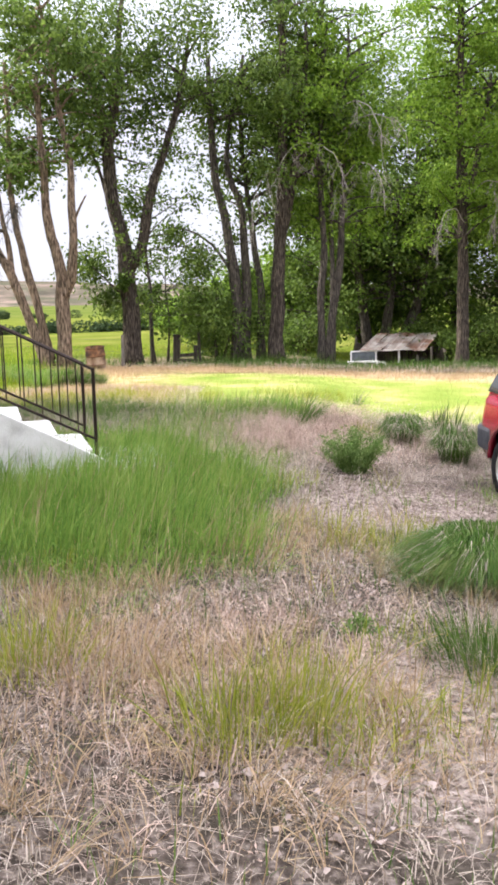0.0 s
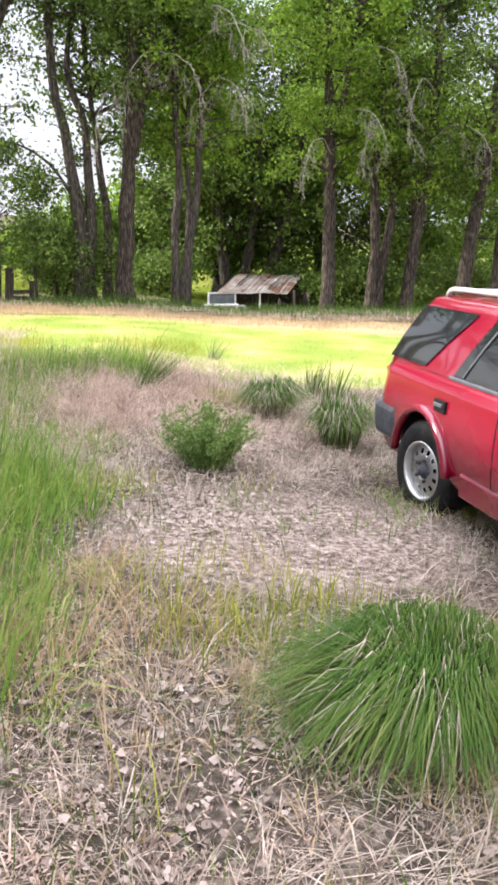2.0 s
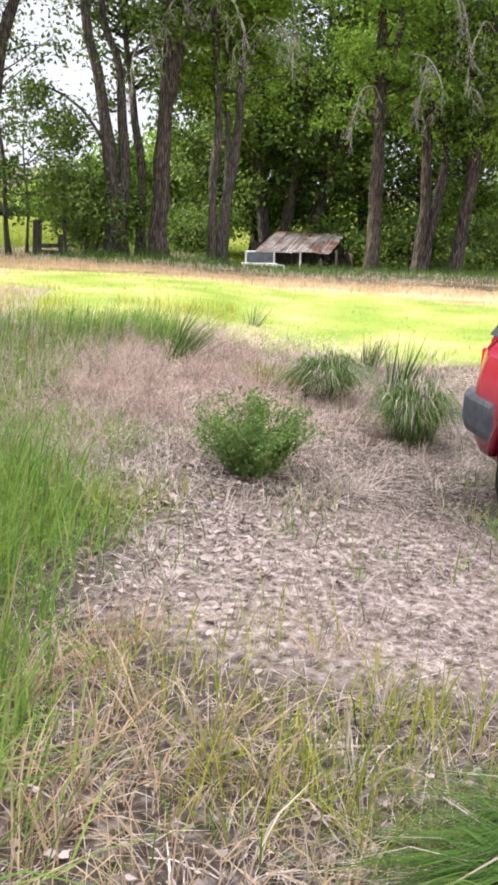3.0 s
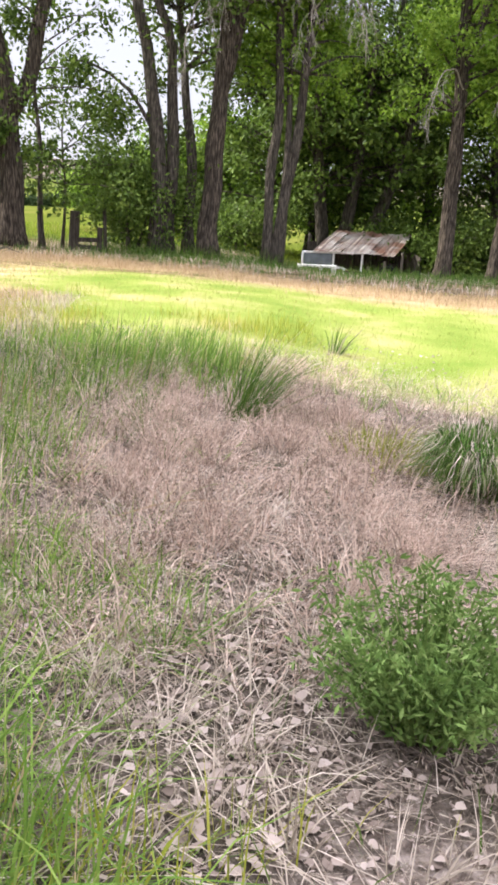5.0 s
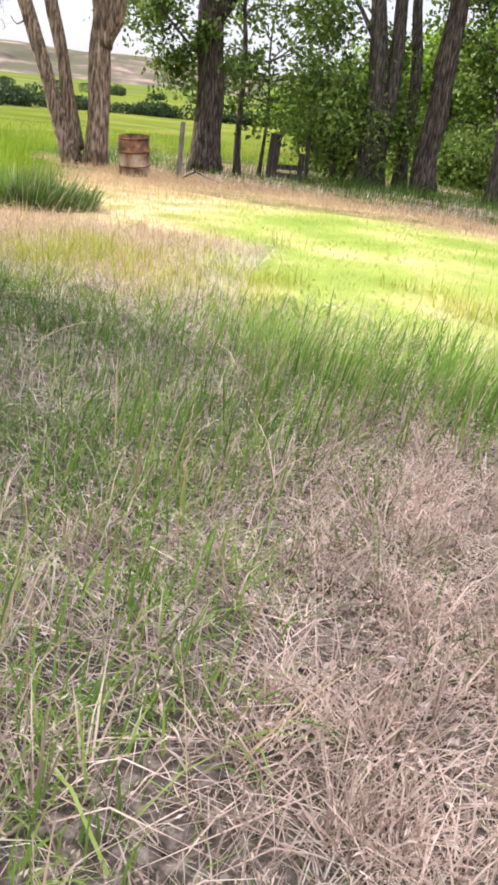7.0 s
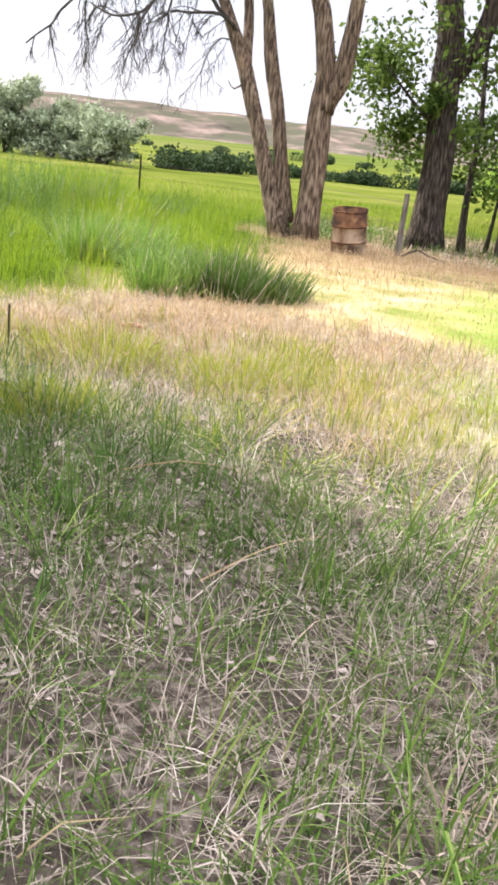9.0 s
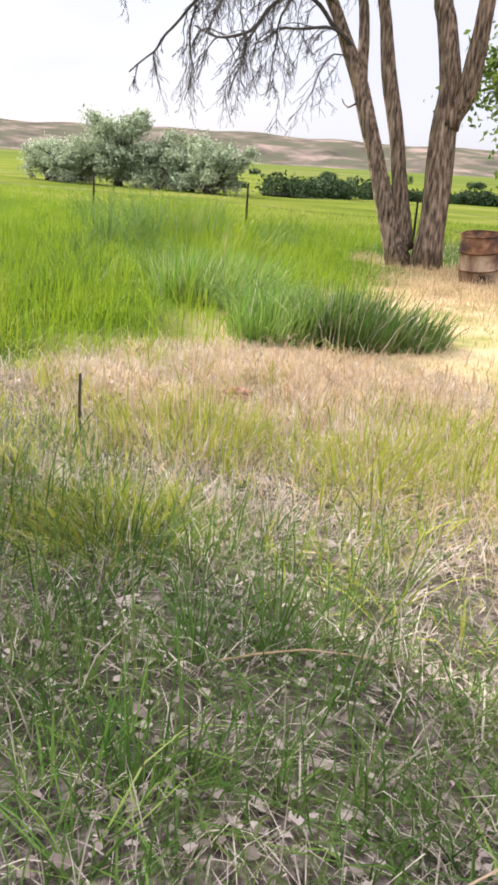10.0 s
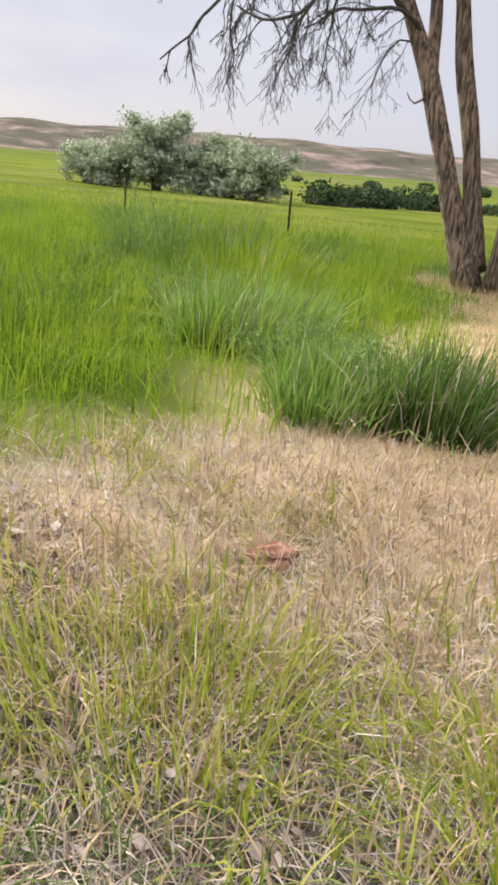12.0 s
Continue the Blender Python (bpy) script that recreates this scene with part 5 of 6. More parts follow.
def build_barrel(x, y):
    t = thing("barrel", pose(x, y, gz(x, y) - 0.04, 8.0, -2.0, 0) @ Matrix.Diagonal((1.06, 1.06, 0.94, 1)), "open rusty steel burn drum on dry grass", "barrel")
    out = [(0.0, 0.0), (0.285, 0.0), (0.293, 0.012), (0.285, 0.03), (0.283, 0.26), (0.290, 0.275), (0.300, 0.29), (0.290, 0.305), (0.283, 0.32),
           (0.283, 0.55), (0.290, 0.565), (0.300, 0.58), (0.290, 0.595), (0.283, 0.61), (0.282, 0.835)]
    inn = [(0.272, 0.84), (0.272, 0.3), (0.26, 0.16), (0.0, 0.15)]
    for name, prof, mat, label in (("shell", out[:10], M_RUST_PALE, "tan rust-streaked lower shell with rolled hoops"), ("upper_band", out[9:] + inn, M_RUST, "dark rusted upper band and inside")):
        bm = lathe(bmesh.new(), prof, 40)
        for v in bm.verts:
            v.co += v.co.normalized() * 0.006 * noise.noise(v.co * 5)
        part(name, bm, mat, t, label, True)
    for z in (0.29, 0.58):
        bm = bmesh.new()
        tube(bm, [Vector((0.297 * math.cos(a), 0.297 * math.sin(a), z)) for a in np.linspace(0, 2 * math.pi, 41)], 0.011, 0.011, 6)
        part("hoop", bm, M_RUST, t, "dark rusted hoop", True)
    bm = bmesh.new()
    ring = [Vector((0.281 * math.cos(a), 0.281 * math.sin(a), 0.838 + 0.004 * math.sin(3 * a))) for a in np.linspace(0, 2 * math.pi, 41)]
    tube(bm, ring, 0.012, 0.012, 8)
    part("rim", bm, M_RUST, t, "rolled rusty rim", True)


build_barrel(-4.75, 27.0)


# ---------- posts ----------
def post(x, y, h, r, mat, label, lean=(0, 0), name="fence_post", group=""):
    bm = bmesh.new()
    tube(bm, smooth_path([(0, 0, -0.2), (lean[0] * 0.4, lean[1] * 0.4, h * 0.5), (lean[0], lean[1], h)], 0.2), r * 1.08, r * 0.92, 8, 0.35)
    ob = part(name, bm, mat)
    ob.matrix_world = pose(x, y, gz(x, y))
    return tagged(ob, label, "post", group)


post(-4.05, 27.8, 1.10, 0.055, M_OLDWOOD, "weathered grey wooden fence post", (0.03, 0))
for px, py in ((-14.7, 37.7), (-21.3, 38.5), (-28.5, 39.4), (-9.0, 36.9)):
    post(px, py, 1.15, 0.035, M_IRON, "dark steel fence post in the meadow", (0.02, 0), "fence_post", "meadow fence posts")


def wire(a, b, sag, label):
    bm = bmesh.new()
    a, b = Vector(a), Vector(b)
    tube(bm, [a.lerp(b, k / 12) - Vector((0, 0, sag * 4 * (k / 12) * (1 - k / 12))) for k in range(13)], 0.004, 0.004, 4)
    tagged(part("fence_wire", bm, M_IRON), label, "wire", "fence wires")


for hgt in (0.55, 0.95):
    for (ax, ay), (bx, by) in (((-4.05, 27.8), (-9.0, 36.9)), ((-9.0, 36.9), (-14.7, 37.7)), ((-14.7, 37.7), (-21.3, 38.5)), ((-21.3, 38.5), (-28.5, 39.4))):
        wire((ax, ay, gz(ax, ay) + hgt), (bx, by, gz(bx, by) + hgt), 0.04, "thin sagging fence wire between posts")


def build_stile():
    """Two old posts with broken boards between them."""
    x, y = -2.62, 31.9
    t = thing("broken_gate", pose(x, y, gz(x, y)), "dark rotten posts with broken boards between", "gate")
    bm = bmesh.new()
    box(bm, (0.26, 0.22, 1.25), (0, 0, 0.45), Matrix.Rotation(0.05, 3, "Y"), 0.03)
    part("thick_post", bm, M_DARKWOOD, t)
    bm = bmesh.new()
    box(bm, (0.10, 0.10, 1.35), (0.84, 0.1, 0.5), Matrix.Rotation(-0.03, 3, "Y"), 0.015)
    part("thin_post", bm, M_DARKWOOD, t)
    bm = bmesh.new()
    box(bm, (0.14, 0.14, 0.85), (0.70, -0.05, 0.25), Matrix.Rotation(0.04, 3, "Y"), 0.02)
    part("short_post", bm, M_DARKWOOD, t)
    for z, tilt in ((0.12, 0.03), (0.32, -0.04)):
        bm = bmesh.new()
        box(bm, (0.78, 0.05, 0.12), (0.40, -0.06, z), Matrix.Rotation(tilt, 3, "Y"), 0.01)
        part("board", bm, M_DARKWOOD, t)


build_stile()


# a fallen stick beside the fence post
bm = bmesh.new()
tube(bm, smooth_path([(0, 0, 0.02), (0.25, 0.05, 0.16), (0.45, 0.0, 0.10), (0.8, -0.1, 0.03)], 0.1), 0.02, 0.008, 6)
tagged(part("stick", bm, M_TWIG), "crooked dead stick lying by the fence post", "stick").matrix_world = pose(-3.95, 27.7, gz(-3.95, 27.7))


# ---------- the coop ----------
def build_coop(x, y, z):
    t = thing("coop", pose(x, y, z, 0, 0, 2), "low tumbledown coop with rusty tin roof", "shed")

    def beam(name, a, b, w, mat, label=""):
        a, b = Vector(a), Vector(b)
        d = b - a
        bm = bmesh.new()
        box(bm, (w, w, d.length), (0, 0, 0), None, w * 0.08)
        bmesh.ops.rotate(bm, cent=(0, 0, 0), matrix=d.to_track_quat("Z", "Y").to_matrix(), verts=bm.verts)
        bmesh.ops.translate(bm, vec=(a + b) / 2, verts=bm.verts)
        return part(name, bm, mat, t, label)

    # roof of single tin sheets, low at the front
    for k in range(6):
        x0 = 0.30 + k * 0.45
        bm = bmesh.new()
        rows = 8
        grid = []
        for j in range(9):
            u = j / 8
            col = []
            for i in range(rows + 1):
                w = i / rows
                col.append(bm.verts.new((x0 + u * 0.47 + 1.15 * w, -0.15 + 1.9 * w, 1.02 + 0.62 * w + 0.018 * math.cos(u * math.pi * 6) + 0.03 * math.sin(k * 2.3 + w * 3) - 0.004 * k)))
            grid.append(col)
        for j in range(8):
            for i in range(rows):
                bm.faces.new((grid[j][i], grid[j + 1][i], grid[j + 1][i + 1], grid[j][i + 1]))
        bmesh.ops.solidify(bm, geom=bm.faces[:], thickness=0.006)
        part("roof_sheet", bm, M_TIN, t, "rust-patched corrugated tin sheet" if k < 4 else "")
    # white frame at the front
    for a, b in (((0, 0, 0.98), (2.05, 0, 1.02)), ((0, 0, 0.52), (1.35, 0, 0.52)), ((0, 0, 0.52), (0, 0, 0.98)), ((1.02, 0, 0.3), (1.02, 0, 0.98)), ((1.98, 0, -0.1), (1.98, 0, 1.02)), ((1.40, 0, 0.28), (1.40, 0, 0.52))):
        beam("frame_bar", a, b, 0.06, M_WHITEWOOD, "white painted bar")
    bm = bmesh.new()
    box(bm, (0.96, 0.012, 0.42), (0.51, 0.01, 0.75))
    part("window_pane", bm, M_GLASS, t, "dull window pane")
    for a, b in (((3.35, 0.1, -0.2), (3.35, 0.1, 1.1)), ((0.5, 1.75, -0.2), (0.5, 1.75, 1.5)), ((3.9, 1.75, -0.2), (3.9, 1.75, 1.55)), ((2.75, 0, 0.0), (2.75, 0, 0.8)), ((2.2, 0, 0.3), (2.2, 0, 0.6))):
        beam("post", a, b, 0.08, M_OLDWOOD)
    for k in range(11):
        bm = bmesh.new()
        box(bm, (0.30, 0.025, 1.35), (0.62 + k * 0.32, 1.72, 0.55), Matrix.Rotation(0.02 * math.sin(k * 3), 3, "Y"), 0.005)
        part("back_board", bm, M_DARKWOOD, t)
    for k in range(6):
        bm = bmesh.new()
        box(bm, (0.025, 0.28, 1.1 + 0.06 * k), (3.92, 0.12 + k * 0.30, 0.45), None, 0.005)
        part("side_board", bm, M_DARKWOOD, t)
    bm = bmesh.new()
    box(bm, (1.3, 0.03, 0.35), (1.35, 0.06, 0.25), None, 0.005)
    part("front_board", bm, M_DARKWOOD, t)
    return t


# bluish-grey base colour holds the pale reflection in the pane
M_GLASS = material("pale_reflection_glass", [(0.05, 0.06, 0.07), (0.16, 0.18, 0.20)], 3, 0.2, spec=0.6)
build_coop(4.28, 35.3, -1.22)


def trestle(x, y, z, w, h):
    t = thing("trestle", pose(x, y, z, 0, 0, 2), "white painted low bench by the coop", "bench")
    bm = bmesh.new()
    box(bm, (w, 0.22, 0.07), (w / 2, 0, h), None, 0.01)
    part("seat", bm, M_WHITEWOOD, t)
    for lx in (0.06, w - 0.06, w * 0.6):
        bm = bmesh.new()
        box(bm, (0.07, 0.2, h), (lx, 0, h / 2), None, 0.008)
        part("leg", bm, M_WHITEWOOD, t)


trestle(4.08, 34.75, -1.25, 1.25, 0.62)


def junk_tyre(x, y, z, r, turn):
    bm = bmesh.new()
    ring = [Vector((r * math.cos(a), 0, r * math.sin(a))) for a in np.linspace(0, 2 * math.pi, 25)]
    tube(bm, ring, 0.07, 0.07, 8)
    ob = part("old_tyre", bm, M_TYRE, None, "", True)
    ob.matrix_world = pose(x, y, z + r, 0, 0, turn)
    tagged(ob, "old black tyre leaning by the coop", "tyre")


M_TYRE = material("black_rubber", [(0.012, 0.012, 0.012), (0.03, 0.029, 0.028)], 12, 0.8, bump=0.3)
junk_tyre(7.15, 35.5, -1.12, 0.26, 15)
junk_tyre(8.45, 36.3, -1.12, 0.27, 75)
bm = bmesh.new()
for a, b in (((0, 0, 0.35), (0.9, 0.1, 0.15)), ((0.1, 0.3, 0.3), (1.0, 0.35, 0.1)), ((0.9, 0.1, 0.0), (0.95, 0.1, 0.55)), ((0.2, 0, 0.0), (0.3, 0, 0.4)), ((0.85, 0.3, 0.5), (1.1, 0.3, 0.2))):
    tube(bm, [Vector(a), (Vector(a) + Vector(b)) / 2, Vector(b)], 0.022, 0.02, 6)
tagged(part("scrap_pile", bm, M_DEADWOOD), "pale sticks and scrap leaning beside the coop", "scrap").matrix_world = pose(8.3, 35.6, -1.1)


# ---------- the steps with iron railings ----------
def build_steps():
    turned = pose(-1.66, 9.25, 0, 0, 0, 17) @ pose(1.66, -9.25, 0)
    t = thing("steps", turned, "pale concrete steps up to the house", "stairs")
    n, run, rise, x0, y0, y1 = 9, 0.36, 0.185, -1.38, 9.15, 10.35
    for k in range(n):
        bm = bmesh.new()
        box(bm, (run + (3.0 - 0.0 if k == n - 1 else 0.02), y1 - y0, rise * (k + 1)), (x0 - run * k - run / 2 - (1.5 if k == n - 1 else 0), (y0 + y1) / 2, rise * (k + 1) / 2 - 0.002 * k), None, 0.012)
        part("landing" if k == n - 1 else "step", bm, M_CONCRETE, t)
    bm = bmesh.new()
    box(bm, (0.55, y1 - y0 + 0.3, 0.12), (x0 + 0.26, (y0 + y1) / 2, 0.10), None, 0.015)
    part("foot_slab", bm, M_CONCRETE, t)
    bm = bmesh.new()
    low, high = (x0 + 0.05, 0.10), (x0 - run * (n - 1), rise * n + 0.02)
    prof = [(low[0], -0.1), low, high, (high[0] - 3.3, high[1]), (high[0] - 3.3, -0.1)]
    ends = [[bm.verts.new((px, y0 - 0.03 + o, pz)) for px, pz in prof] for o in (-0.04, 0.04)]
    for k in range(5):
        bm.faces.new((ends[0][k], ends[0][(k + 1) % 5], ends[1][(k + 1) % 5], ends[1][k]))
    bm.faces.new(ends[0][::-1]), bm.faces.new(ends[1])
    bmesh.ops.bevel(bm, geom=bm.edges[:], offset=0.01, segments=1, affect="EDGES")
    part("side_wall", bm, M_CONCRETE, t)
    for name, y in (("near", y0 + 0.06), ("far", y1 - 0.06)):
        r = thing("railing", turned, "dark iron stair railing with thin balusters", "railing", "stair railings")

        def at(s, up):
            return Vector((x0 - 0.30 - s * run * (n - 1.4), y, 0.36 + s * rise * (n - 1.4) + up))

        for label, up in (("handrail", 0.86), ("lower_rail", 0.10)):
            bm = bmesh.new()
            tube(bm, [at(k / 8, up) for k in range(9)], 0.015, 0.015, 6)
            part(label, bm, M_IRON, r)
        bm = bmesh.new()
        tube(bm, [at(0, -0.25), at(0, 0.3), at(0, 0.875)], 0.020, 0.020, 6)
        part("newel", bm, M_IRON, r)
        for k in range(1, 15):
            bm = bmesh.new()
            s = k / 15
            tube(bm, [at(s, 0.10), at(s, 0.5), at(s, 0.86)], 0.008 if k % 7 else 0.014, 0.008 if k % 7 else 0.014, 5)
            part("baluster", bm, M_IRON, r)


build_steps()


# ---------- the red car ----------
M_RED = material("red_paint", [(0.14, 0.0015, 0.012), (0.18, 0.003, 0.018)], 1.0, 0.16, coat=0.6, spec=0.5)
M_CARGLASS = material("dark_car_glass", [(0.006, 0.008, 0.008), (0.012, 0.014, 0.015)], 2, 0.03, spec=0.8)
M_TRIM = material("grey_plastic", [(0.05, 0.053, 0.06), (0.085, 0.088, 0.095)], 20, 0.6)
M_BLACK = material("black_underside", [(0.006, 0.006, 0.006), (0.014, 0.013, 0.012)], 9, 0.9)
M_RIM = material("machined_wheel", [(0.55, 0.55, 0.54), (0.72, 0.72, 0.71)], 14, 0.38, metal=0.75)
M_RAIL = material("grey_roof_rail", [(0.26, 0.25, 0.25), (0.36, 0.34, 0.34)], 9, 0.5)
M_LAMP = material("red_lens", [(0.22, 0.004, 0.008), (0.30, 0.008, 0.012)], 3, 0.15, coat=0.5)


def build_car():
    """A two-box off-roader. Along it x runs from the tail (0) to the nose (4.5), y to its right-hand side, z up."""
    t = thing("car", pose(3.53, 9.76, -0.25, 0, 0, -87.0) @ Matrix.Scale(1.05, 4), "parked dark-windowed red off-road car with grey bumpers", "car")
    AX, R_ARCH, AX2 = 0.92, 0.43, 3.82
    zs = np.concatenate([np.linspace(0.34, 0.98, 17), [1.02, 1.04]])

    def half(x, z):
        """Half width of the body."""
        w = 0.845 + 0.025 * math.sin(math.pi * min(1, max(0, (z - 0.34) / 0.66))) - 0.035 * max(0, (0.5 - z) / 0.16) ** 2
        if z > 0.98:
            w -= 0.05 * ((z - 0.98) / 0.06) ** 1.5
        w -= 0.10 * max(0, 1 - x / 0.22) ** 2 + 0.16 * max(0, 1 - (4.46 - x) / 0.5) ** 2
        return w

    xs = np.concatenate([np.linspace(0.0, 0.22, 7), np.arange(0.26, 4.3, 0.04), np.linspace(4.3, 4.46, 5)])
    bm = bmesh.new()
    sides = {}
    for s in (1, -1):
        grid = []
        for x in xs:
            col = []
            for z in zs:
                px, pz = x, z
                for ax in (AX, AX2):
                    d = math.hypot(x - ax, z - 0.345)
                    if d < R_ARCH and d > 1e-6 and d > R_ARCH - 0.09:
                        px, pz = ax + (x - ax) * R_ARCH / d, 0.345 + (z - 0.345) * R_ARCH / d
                tail = 0.05 * max(0, (z - 0.75) / 0.3) if x < 0.2 else 0
                col.append(bm.verts.new((px + tail, s * half(x, z), pz)))
            grid.append(col)
        sides[s] = grid
        for i in range(len(xs) - 1):
            for j in range(len(zs) - 1):
                quad = (grid[i][j], grid[i + 1][j], grid[i + 1][j + 1], grid[i][j + 1])
                c = sum((v.co for v in quad), Vector()) / 4
                if min(math.hypot(c.x - AX, c.z - 0.345), math.hypot(c.x - AX2, c.z - 0.345)) > R_ARCH - 0.004:
                    bm.faces.new(quad if s < 0 else quad[::-1])
    a, b = sides[1], sides[-1]
    for j in range(len(zs) - 1):
        bm.faces.new((a[0][j], a[0][j + 1], b[0][j + 1], b[0][j]))
        bm.faces.new((a[-1][j], b[-1][j], b[-1][j + 1], a[-1][j + 1]))
    for i in range(len(xs) - 1):
        bm.faces.new((a[i][-1], a[i + 1][-1], b[i + 1][-1], b[i][-1]))
    part("body", bm, M_RED, t, "glossy red sheet-metal body", True)

    # cabin: belt to roof
    def cabin(x0, x1, y0, z):
        r = 0.10
        pts = []
        for cx, cy, a0 in ((x1 - r, y0 - r, 0), (x0 + r, y0 - r, 90), (x0 + r, -y0 + r, 180), (x1 - r, -y0 + r, 270)):
            for k in range(5):
                w = radians(a0 + k * 22.5)
                pts.append((cx + r * math.cos(w), cy + r * math.sin(w), z))
        return pts

    levels = [cabin(0.05, 3.15, 0.79, 1.02), cabin(0.20, 2.85, 0.745, 1.25), cabin(0.40, 2.50, 0.675, 1.47), cabin(0.47, 2.36, 0.64, 1.53), cabin(0.60, 2.20, 0.52, 1.56)]
    bm = bmesh.new()
    rings = [[bm.verts.new(p) for p in lv] for lv in levels]
    for p, q in zip(rings, rings[1:]):
        for k in range(len(p)):
            bm.faces.new((p[k], p[(k + 1) % len(p)], q[(k + 1) % len(p)], q[k]))
    bm.faces.new(rings[-1])
    part("cabin", bm, M_RED, t, "red roof and window pillars", True)

    def on_side(x, z, s, out=0.006):
        """A place on the cabin's side wall."""
        y = np.interp(z, [1.02, 1.25, 1.47, 1.53], [0.79, 0.745, 0.675, 0.64])
        return Vector((x, s * (y + out), z))

    def side_glass(name, corners, s, mat, out):
        """A pane: corners run bottom rear, bottom front, top front, top rear."""
        bm = bmesh.new()
        n = 8
        g = [[None] * (n + 1) for _ in range(n + 1)]
        (ax, az), (bx, bz), (cx, cz), (dx, dz) = corners
        for i in range(n + 1):
            for j in range(n + 1):
                u, v = i / n, j / n
                x = (1 - v) * ((1 - u) * ax + u * bx) + v * ((1 - u) * dx + u * cx)
                z = (1 - v) * ((1 - u) * az + u * bz) + v * ((1 - u) * dz + u * cz)
                g[i][j] = bm.verts.new(on_side(x, z, s, out))
        for i in range(n):
            for j in range(n):
                q = (g[i][j], g[i + 1][j], g[i + 1][j + 1], g[i][j + 1])
                bm.faces.new(q if s < 0 else q[::-1])
        return part(name, bm, mat, t, "", True)

    for s in (1, -1):
        side_glass("quarter_window", ((0.11, 1.06), (0.74, 1.06), (1.30, 1.47), (0.47, 1.47)), s, M_CARGLASS, 0.010)
        side_glass("rear_door_window", ((1.20, 1.06), (1.90, 1.06), (1.92, 1.455), (1.54, 1.455)), s, M_CARGLASS, 0.010)
        side_glass("front_door_window", ((1.98, 1.06), (2.76, 1.06), (2.36, 1.455), (2.00, 1.455)), s, M_CARGLASS, 0.010)
        # belt trim, arches, sill, handles
        bm = bmesh.new()
        tube(bm, [on_side(x, 1.045, s, 0.012) for x in np.linspace(1.17, 2.75, 10)], 0.014, 0.014, 6)
        part("belt_trim", bm, M_TRIM, t)
        bm = bmesh.new()
        tube(bm, [Vector((1.12 + 0.016 * 0, 0, 0)) + on_side(x, z, s, 0.012) - Vector((1.12, 0, 0)) for x, z in ((1.35, 1.07), (1.53, 1.29), (1.66, 1.45))], 0.012, 0.012, 5)
        part("window_divider", bm, M_TRIM, t)
        for ax in (AX, AX2):
            bm = bmesh.new()
            arc = [Vector((ax + 0.445 * math.cos(w), s * (half(ax, 0.7) + 0.006), 0.345 + 0.445 * math.sin(w))) for w in np.linspace(radians(8), radians(172), 28)]
            tube(bm, arc, 0.034, 0.034, 8)
            part("wheel_arch", bm, M_RED, t, "flared red wheel arch", True)
            bm = bmesh.new()
            rings = [[bm.verts.new((ax + rr * math.cos(w), s * yy, 0.345 + rr * math.sin(w))) for w in np.linspace(radians(-20), radians(200), 24)] for rr, yy in ((0.44, 0.83), (0.44, 0.5), (0.02, 0.5))]
            for p, q in zip(rings, rings[1:]):
                for k in range(23):
                    bm.faces.new((p[k], p[k + 1], q[k + 1], q[k]))
            part("wheel_well", bm, M_BLACK, t)
        bm = bmesh.new()
        box(bm, (1.85, 0.05, 0.16), (2.47, s * 0.85, 0.42), None, 0.018)
        part("sill", bm, M_RED, t, "red lower sill panel")
        for hx in (1.20, 2.12):
            bm = bmesh.new()
            box(bm, (0.17, 0.025, 0.085), (hx, s * 0.868, 0.86), None, 0.01)
            h = part("door_handle", bm, M_BLACK, t, "black door handle recess")
            bm = bmesh.new()
            box(bm, (0.13, 0.02, 0.025), (hx, s * 0.884, 0.868), None, 0.006)
            part("lever", bm, M_TRIM, h)
        for dx in (1.94, 2.82):
            bm = bmesh.new()
            tube(bm, [Vector((dx, s * (half(dx, z) + 0.001), z)) for z in np.linspace(0.40, 1.0, 7)], 0.004, 0.004, 4)
            part("door_seam", bm, M_BLACK, t)
        bm = bmesh.new()
        tube(bm, smooth_path([(0.60, s * 0.58, 1.53), (0.68, s * 0.60, 1.585), (0.9, s * 0.60, 1.600), (2.0, s * 0.60, 1.600), (2.18, s * 0.60, 1.585), (2.25, s * 0.58, 1.535)], 0.1), 0.019, 0.019, 7)
        part("roof_rail", bm, M_RAIL, t, "pale grey roof rail", True)
        bm = bmesh.new()
        box(bm, (0.05, 0.15, 0.36), (0.012, s * 0.70, 0.78), None, 0.012)
        part("tail_lamp", bm, M_LAMP, t, "dark red tail lamp")
    for bx in (0.85, 1.95):
        bm = bmesh.new()
        box(bm, (0.05, 1.2, 0.025), (bx, 0, 1.595), None, 0.008)
        part("roof_bar", bm, M_RAIL, t)
    # rear window and windscreen
    for name, xa, xb, za, zb, ya, yb in (("rear_window", 0.045, 0.385, 1.06, 1.455, 0.66, 0.58), ("windscreen", 3.155, 2.52, 1.06, 1.455, 0.68, 0.58)):
        bm = bmesh.new()
        out = -0.012 if xa < 1 else 0.012
        ca, cb = (np.interp(za, [1.02, 1.25, 1.47], [0.05, 0.20, 0.40]), np.interp(zb, [1.02, 1.25, 1.47], [0.05, 0.20, 0.40])) if xa < 1 else (3.10, 2.53)
        vs = [bm.verts.new(p) for p in ((ca + out, -ya, za), (ca + out, ya, za), (cb + out, yb, zb), (cb + out, -yb, zb))]
        bm.faces.new(vs)
        bmesh.ops.solidify(bm, geom=bm.faces[:], thickness=0.006)
        part(name, bm, M_CARGLASS, t)
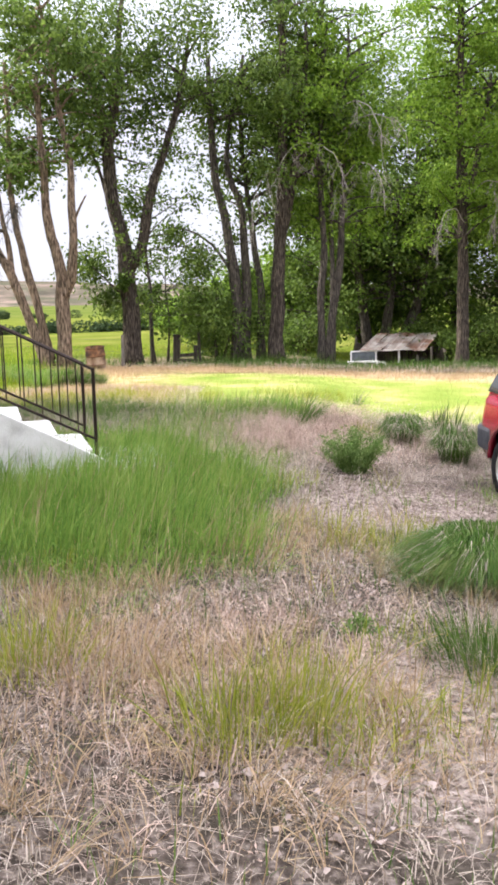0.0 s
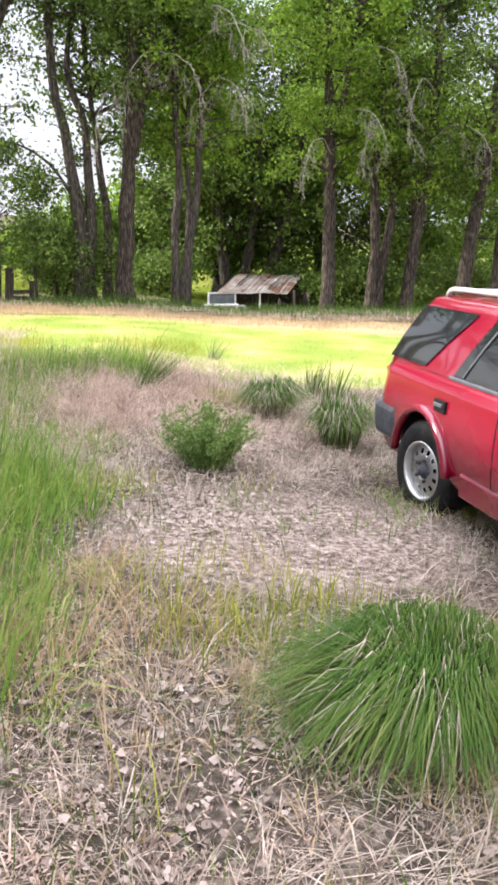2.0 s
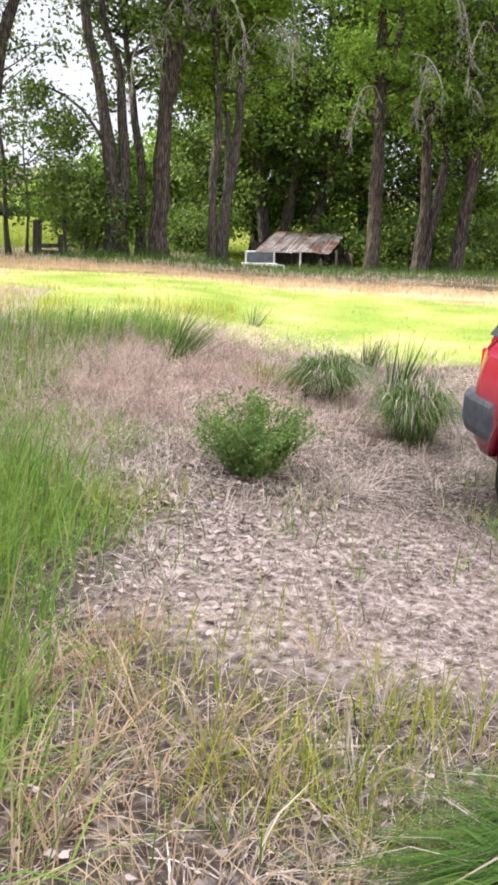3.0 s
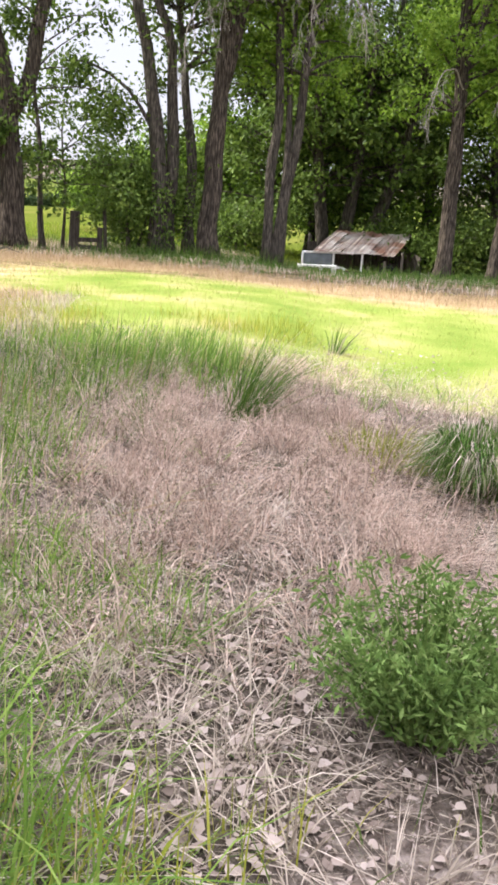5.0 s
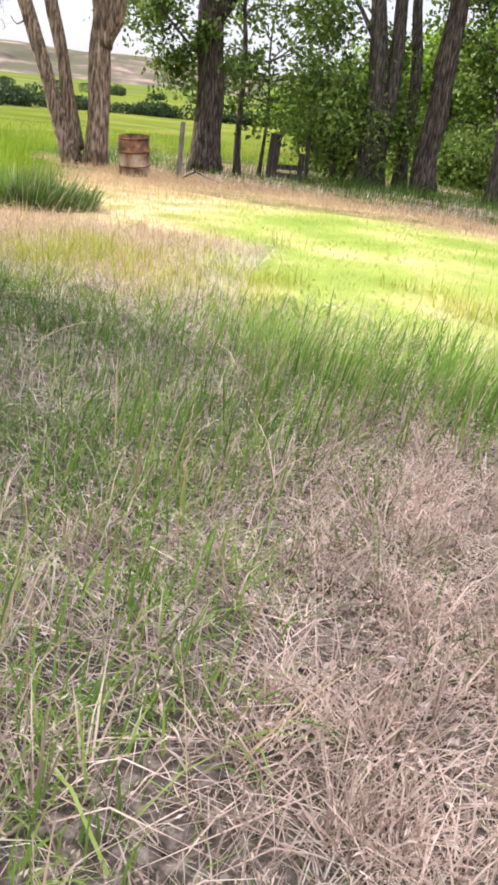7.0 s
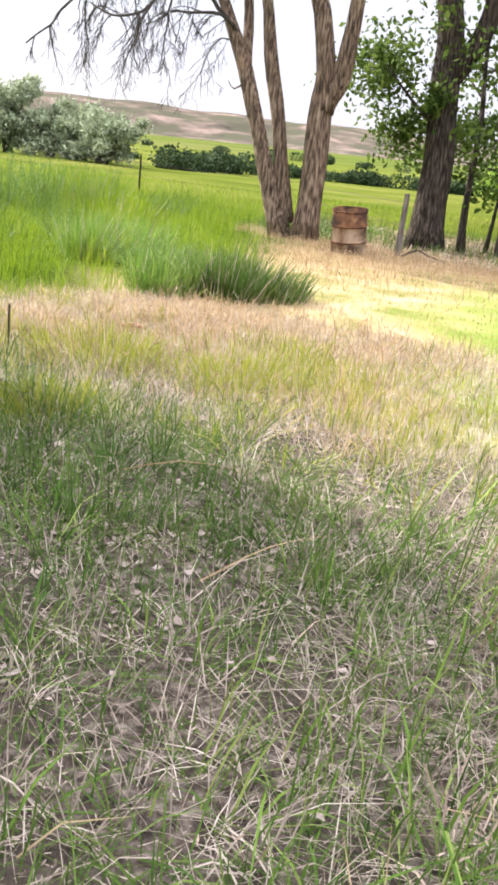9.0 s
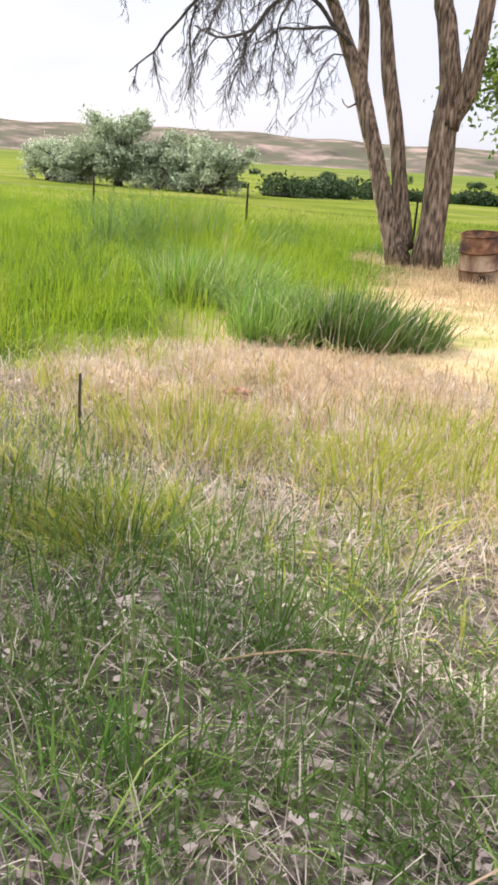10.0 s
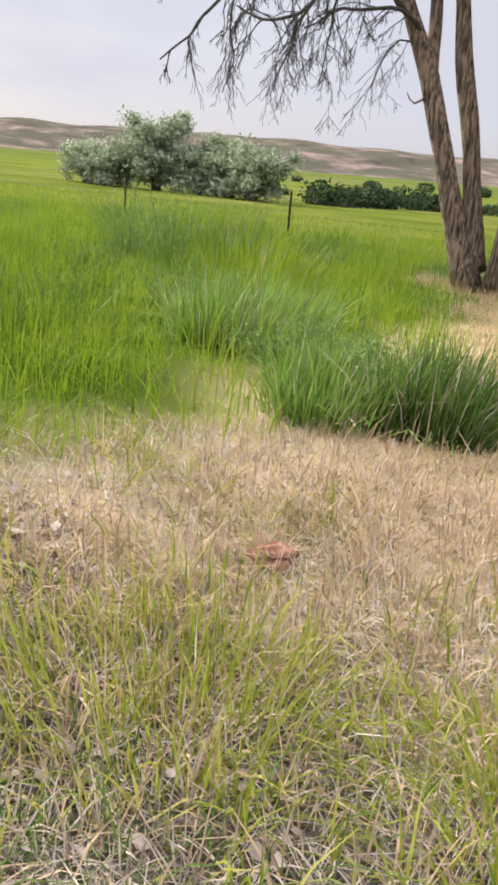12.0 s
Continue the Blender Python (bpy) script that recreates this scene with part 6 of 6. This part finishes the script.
    # bumpers, wrapped round the corners
    for name, x0, sgn in (("rear_bumper", 0.0, -1), ("front_bumper", 4.46, 1)):
        bm = bmesh.new()
        path = [(0.42, 0.875), (0.10, 0.875), (-0.04, 0.83), (-0.10, 0.70), (-0.11, 0.0), (-0.10, -0.70), (-0.04, -0.83), (0.10, -0.875), (0.42, -0.875)]
        rows = []
        for d, y in path:
            rows.append([bm.verts.new((x0 + (d + e) * (1 if sgn < 0 else -1), y * (1 - e * 0.4), z)) for e, z in ((0.0, 0.46), (-0.02, 0.50), (-0.02, 0.66), (0.02, 0.70), (0.09, 0.70), (0.09, 0.46))])
        for p, q in zip(rows, rows[1:]):
            for k in range(6):
                bm.faces.new((p[k], p[(k + 1) % 6], q[(k + 1) % 6], q[k]))
        bm.faces.new(rows[0]), bm.faces.new(rows[-1][::-1])
        part(name, bm, M_TRIM, t, "grey plastic bumper")
    bm = bmesh.new()
    box(bm, (4.0, 1.3, 0.16), (2.25, 0, 0.40), None, 0.03)
    part("underside", bm, M_BLACK, t)
    # wheels
    for ax in (AX, AX2):
        for s in (1, -1):
            w = new("wheel")
            w.parent = t
            w.matrix_local = pose(ax, s * 0.755, 0.345, -90 * s, 0, 11 * ax)
            bm = lathe(bmesh.new(), [(0.205, -0.10), (0.24, -0.112), (0.30, -0.108), (0.330, -0.092), (0.345, -0.07), (0.347, 0.0), (0.345, 0.07), (0.330, 0.092), (0.30, 0.108), (0.24, 0.112), (0.205, 0.10)], 48)
            part("tyre", bm, M_TYRE, w, "black treaded tyre", True)
            bm = bmesh.new()
            for k in range(64):
                for row in (-0.045, 0.0, 0.045):
                    an = 2 * math.pi * (k + (0.5 if row else 0)) / 64
                    box(bm, (0.018, 0.012, 0.036), (0.349 * math.cos(an), 0.349 * math.sin(an), row), Matrix.Rotation(an, 3, "Z"))
            part("tread", bm, M_TYRE, w)
            bm = lathe(bmesh.new(), [(0.205, 0.095), (0.212, 0.108), (0.200, 0.112), (0.192, 0.09), (0.186, 0.03)], 48)
            part("rim", bm, M_RIM, w, "bright machined rim", True)
            # disc with a ring of slots
            bm = bmesh.new()
            prof = [(0.192, 0.060), (0.176, 0.066), (0.158, 0.074), (0.140, 0.080), (0.122, 0.084), (0.105, 0.086), (0.085, 0.082), (0.060, 0.080)]
            nn = 60
            rings = [[bm.verts.new((r * math.cos(2 * math.pi * k / nn), r * math.sin(2 * math.pi * k / nn), z)) for k in range(nn)] for r, z in prof]
            for i, (p, q) in enumerate(zip(rings, rings[1:])):
                for k in range(nn):
                    if not (i in (2, 3) and k % 5 in (1, 2)):
                        bm.faces.new((p[k], p[(k + 1) % nn], q[(k + 1) % nn], q[k]))
            bmesh.ops.solidify(bm, geom=bm.faces[:], thickness=0.008)
            part("wheel_disc", bm, M_RIM, w, "slotted bright wheel disc", True)
            bm = lathe(bmesh.new(), [(0.185, 0.02), (0.0, 0.025)], 32)
            part("brake_drum", bm, M_BLACK, w)
            bm = lathe(bmesh.new(), [(0.060, 0.078), (0.048, 0.086), (0.036, 0.092), (0.032, 0.118), (0.0, 0.121)], 24)
            part("hub_cap", bm, M_TRIM, w, "dark hub cap", True)
            for k in range(5):
                bm = lathe(bmesh.new(), [(0.013, 0.08), (0.013, 0.098), (0.0, 0.10)], 6)
                bmesh.ops.translate(bm, vec=(0.077 * math.cos(k * 1.2566), 0.077 * math.sin(k * 1.2566), 0), verts=bm.verts)
                part("wheel_nut", bm, M_TRIM, w)
    return t


build_car()


# a thin stake and a reddish clod in the grass
post(-4.35, 16.85, 0.32, 0.008, M_DARKWOOD, "thin dark stake in dry grass", (0.01, 0), "stake")
bm = bmesh.new()
bmesh.ops.create_icosphere(bm, subdivisions=3, radius=0.075)
for v in bm.verts:
    v.co += v.co.normalized() * 0.06 * noise.noise(v.co * 18)
    v.co.z *= 0.5
M_CLOD = material("red_earth", [(0.10, 0.048, 0.03), (0.23, 0.115, 0.072), (0.33, 0.19, 0.125)], 30, 0.95, bump=0.8, bump_scale=90)
tagged(part("clod", bm, M_CLOD), "small reddish earth clod among dry grass", "clod").matrix_world = pose(-4.02, 18.0, gz(-4.02, 18.0) + 0.03)
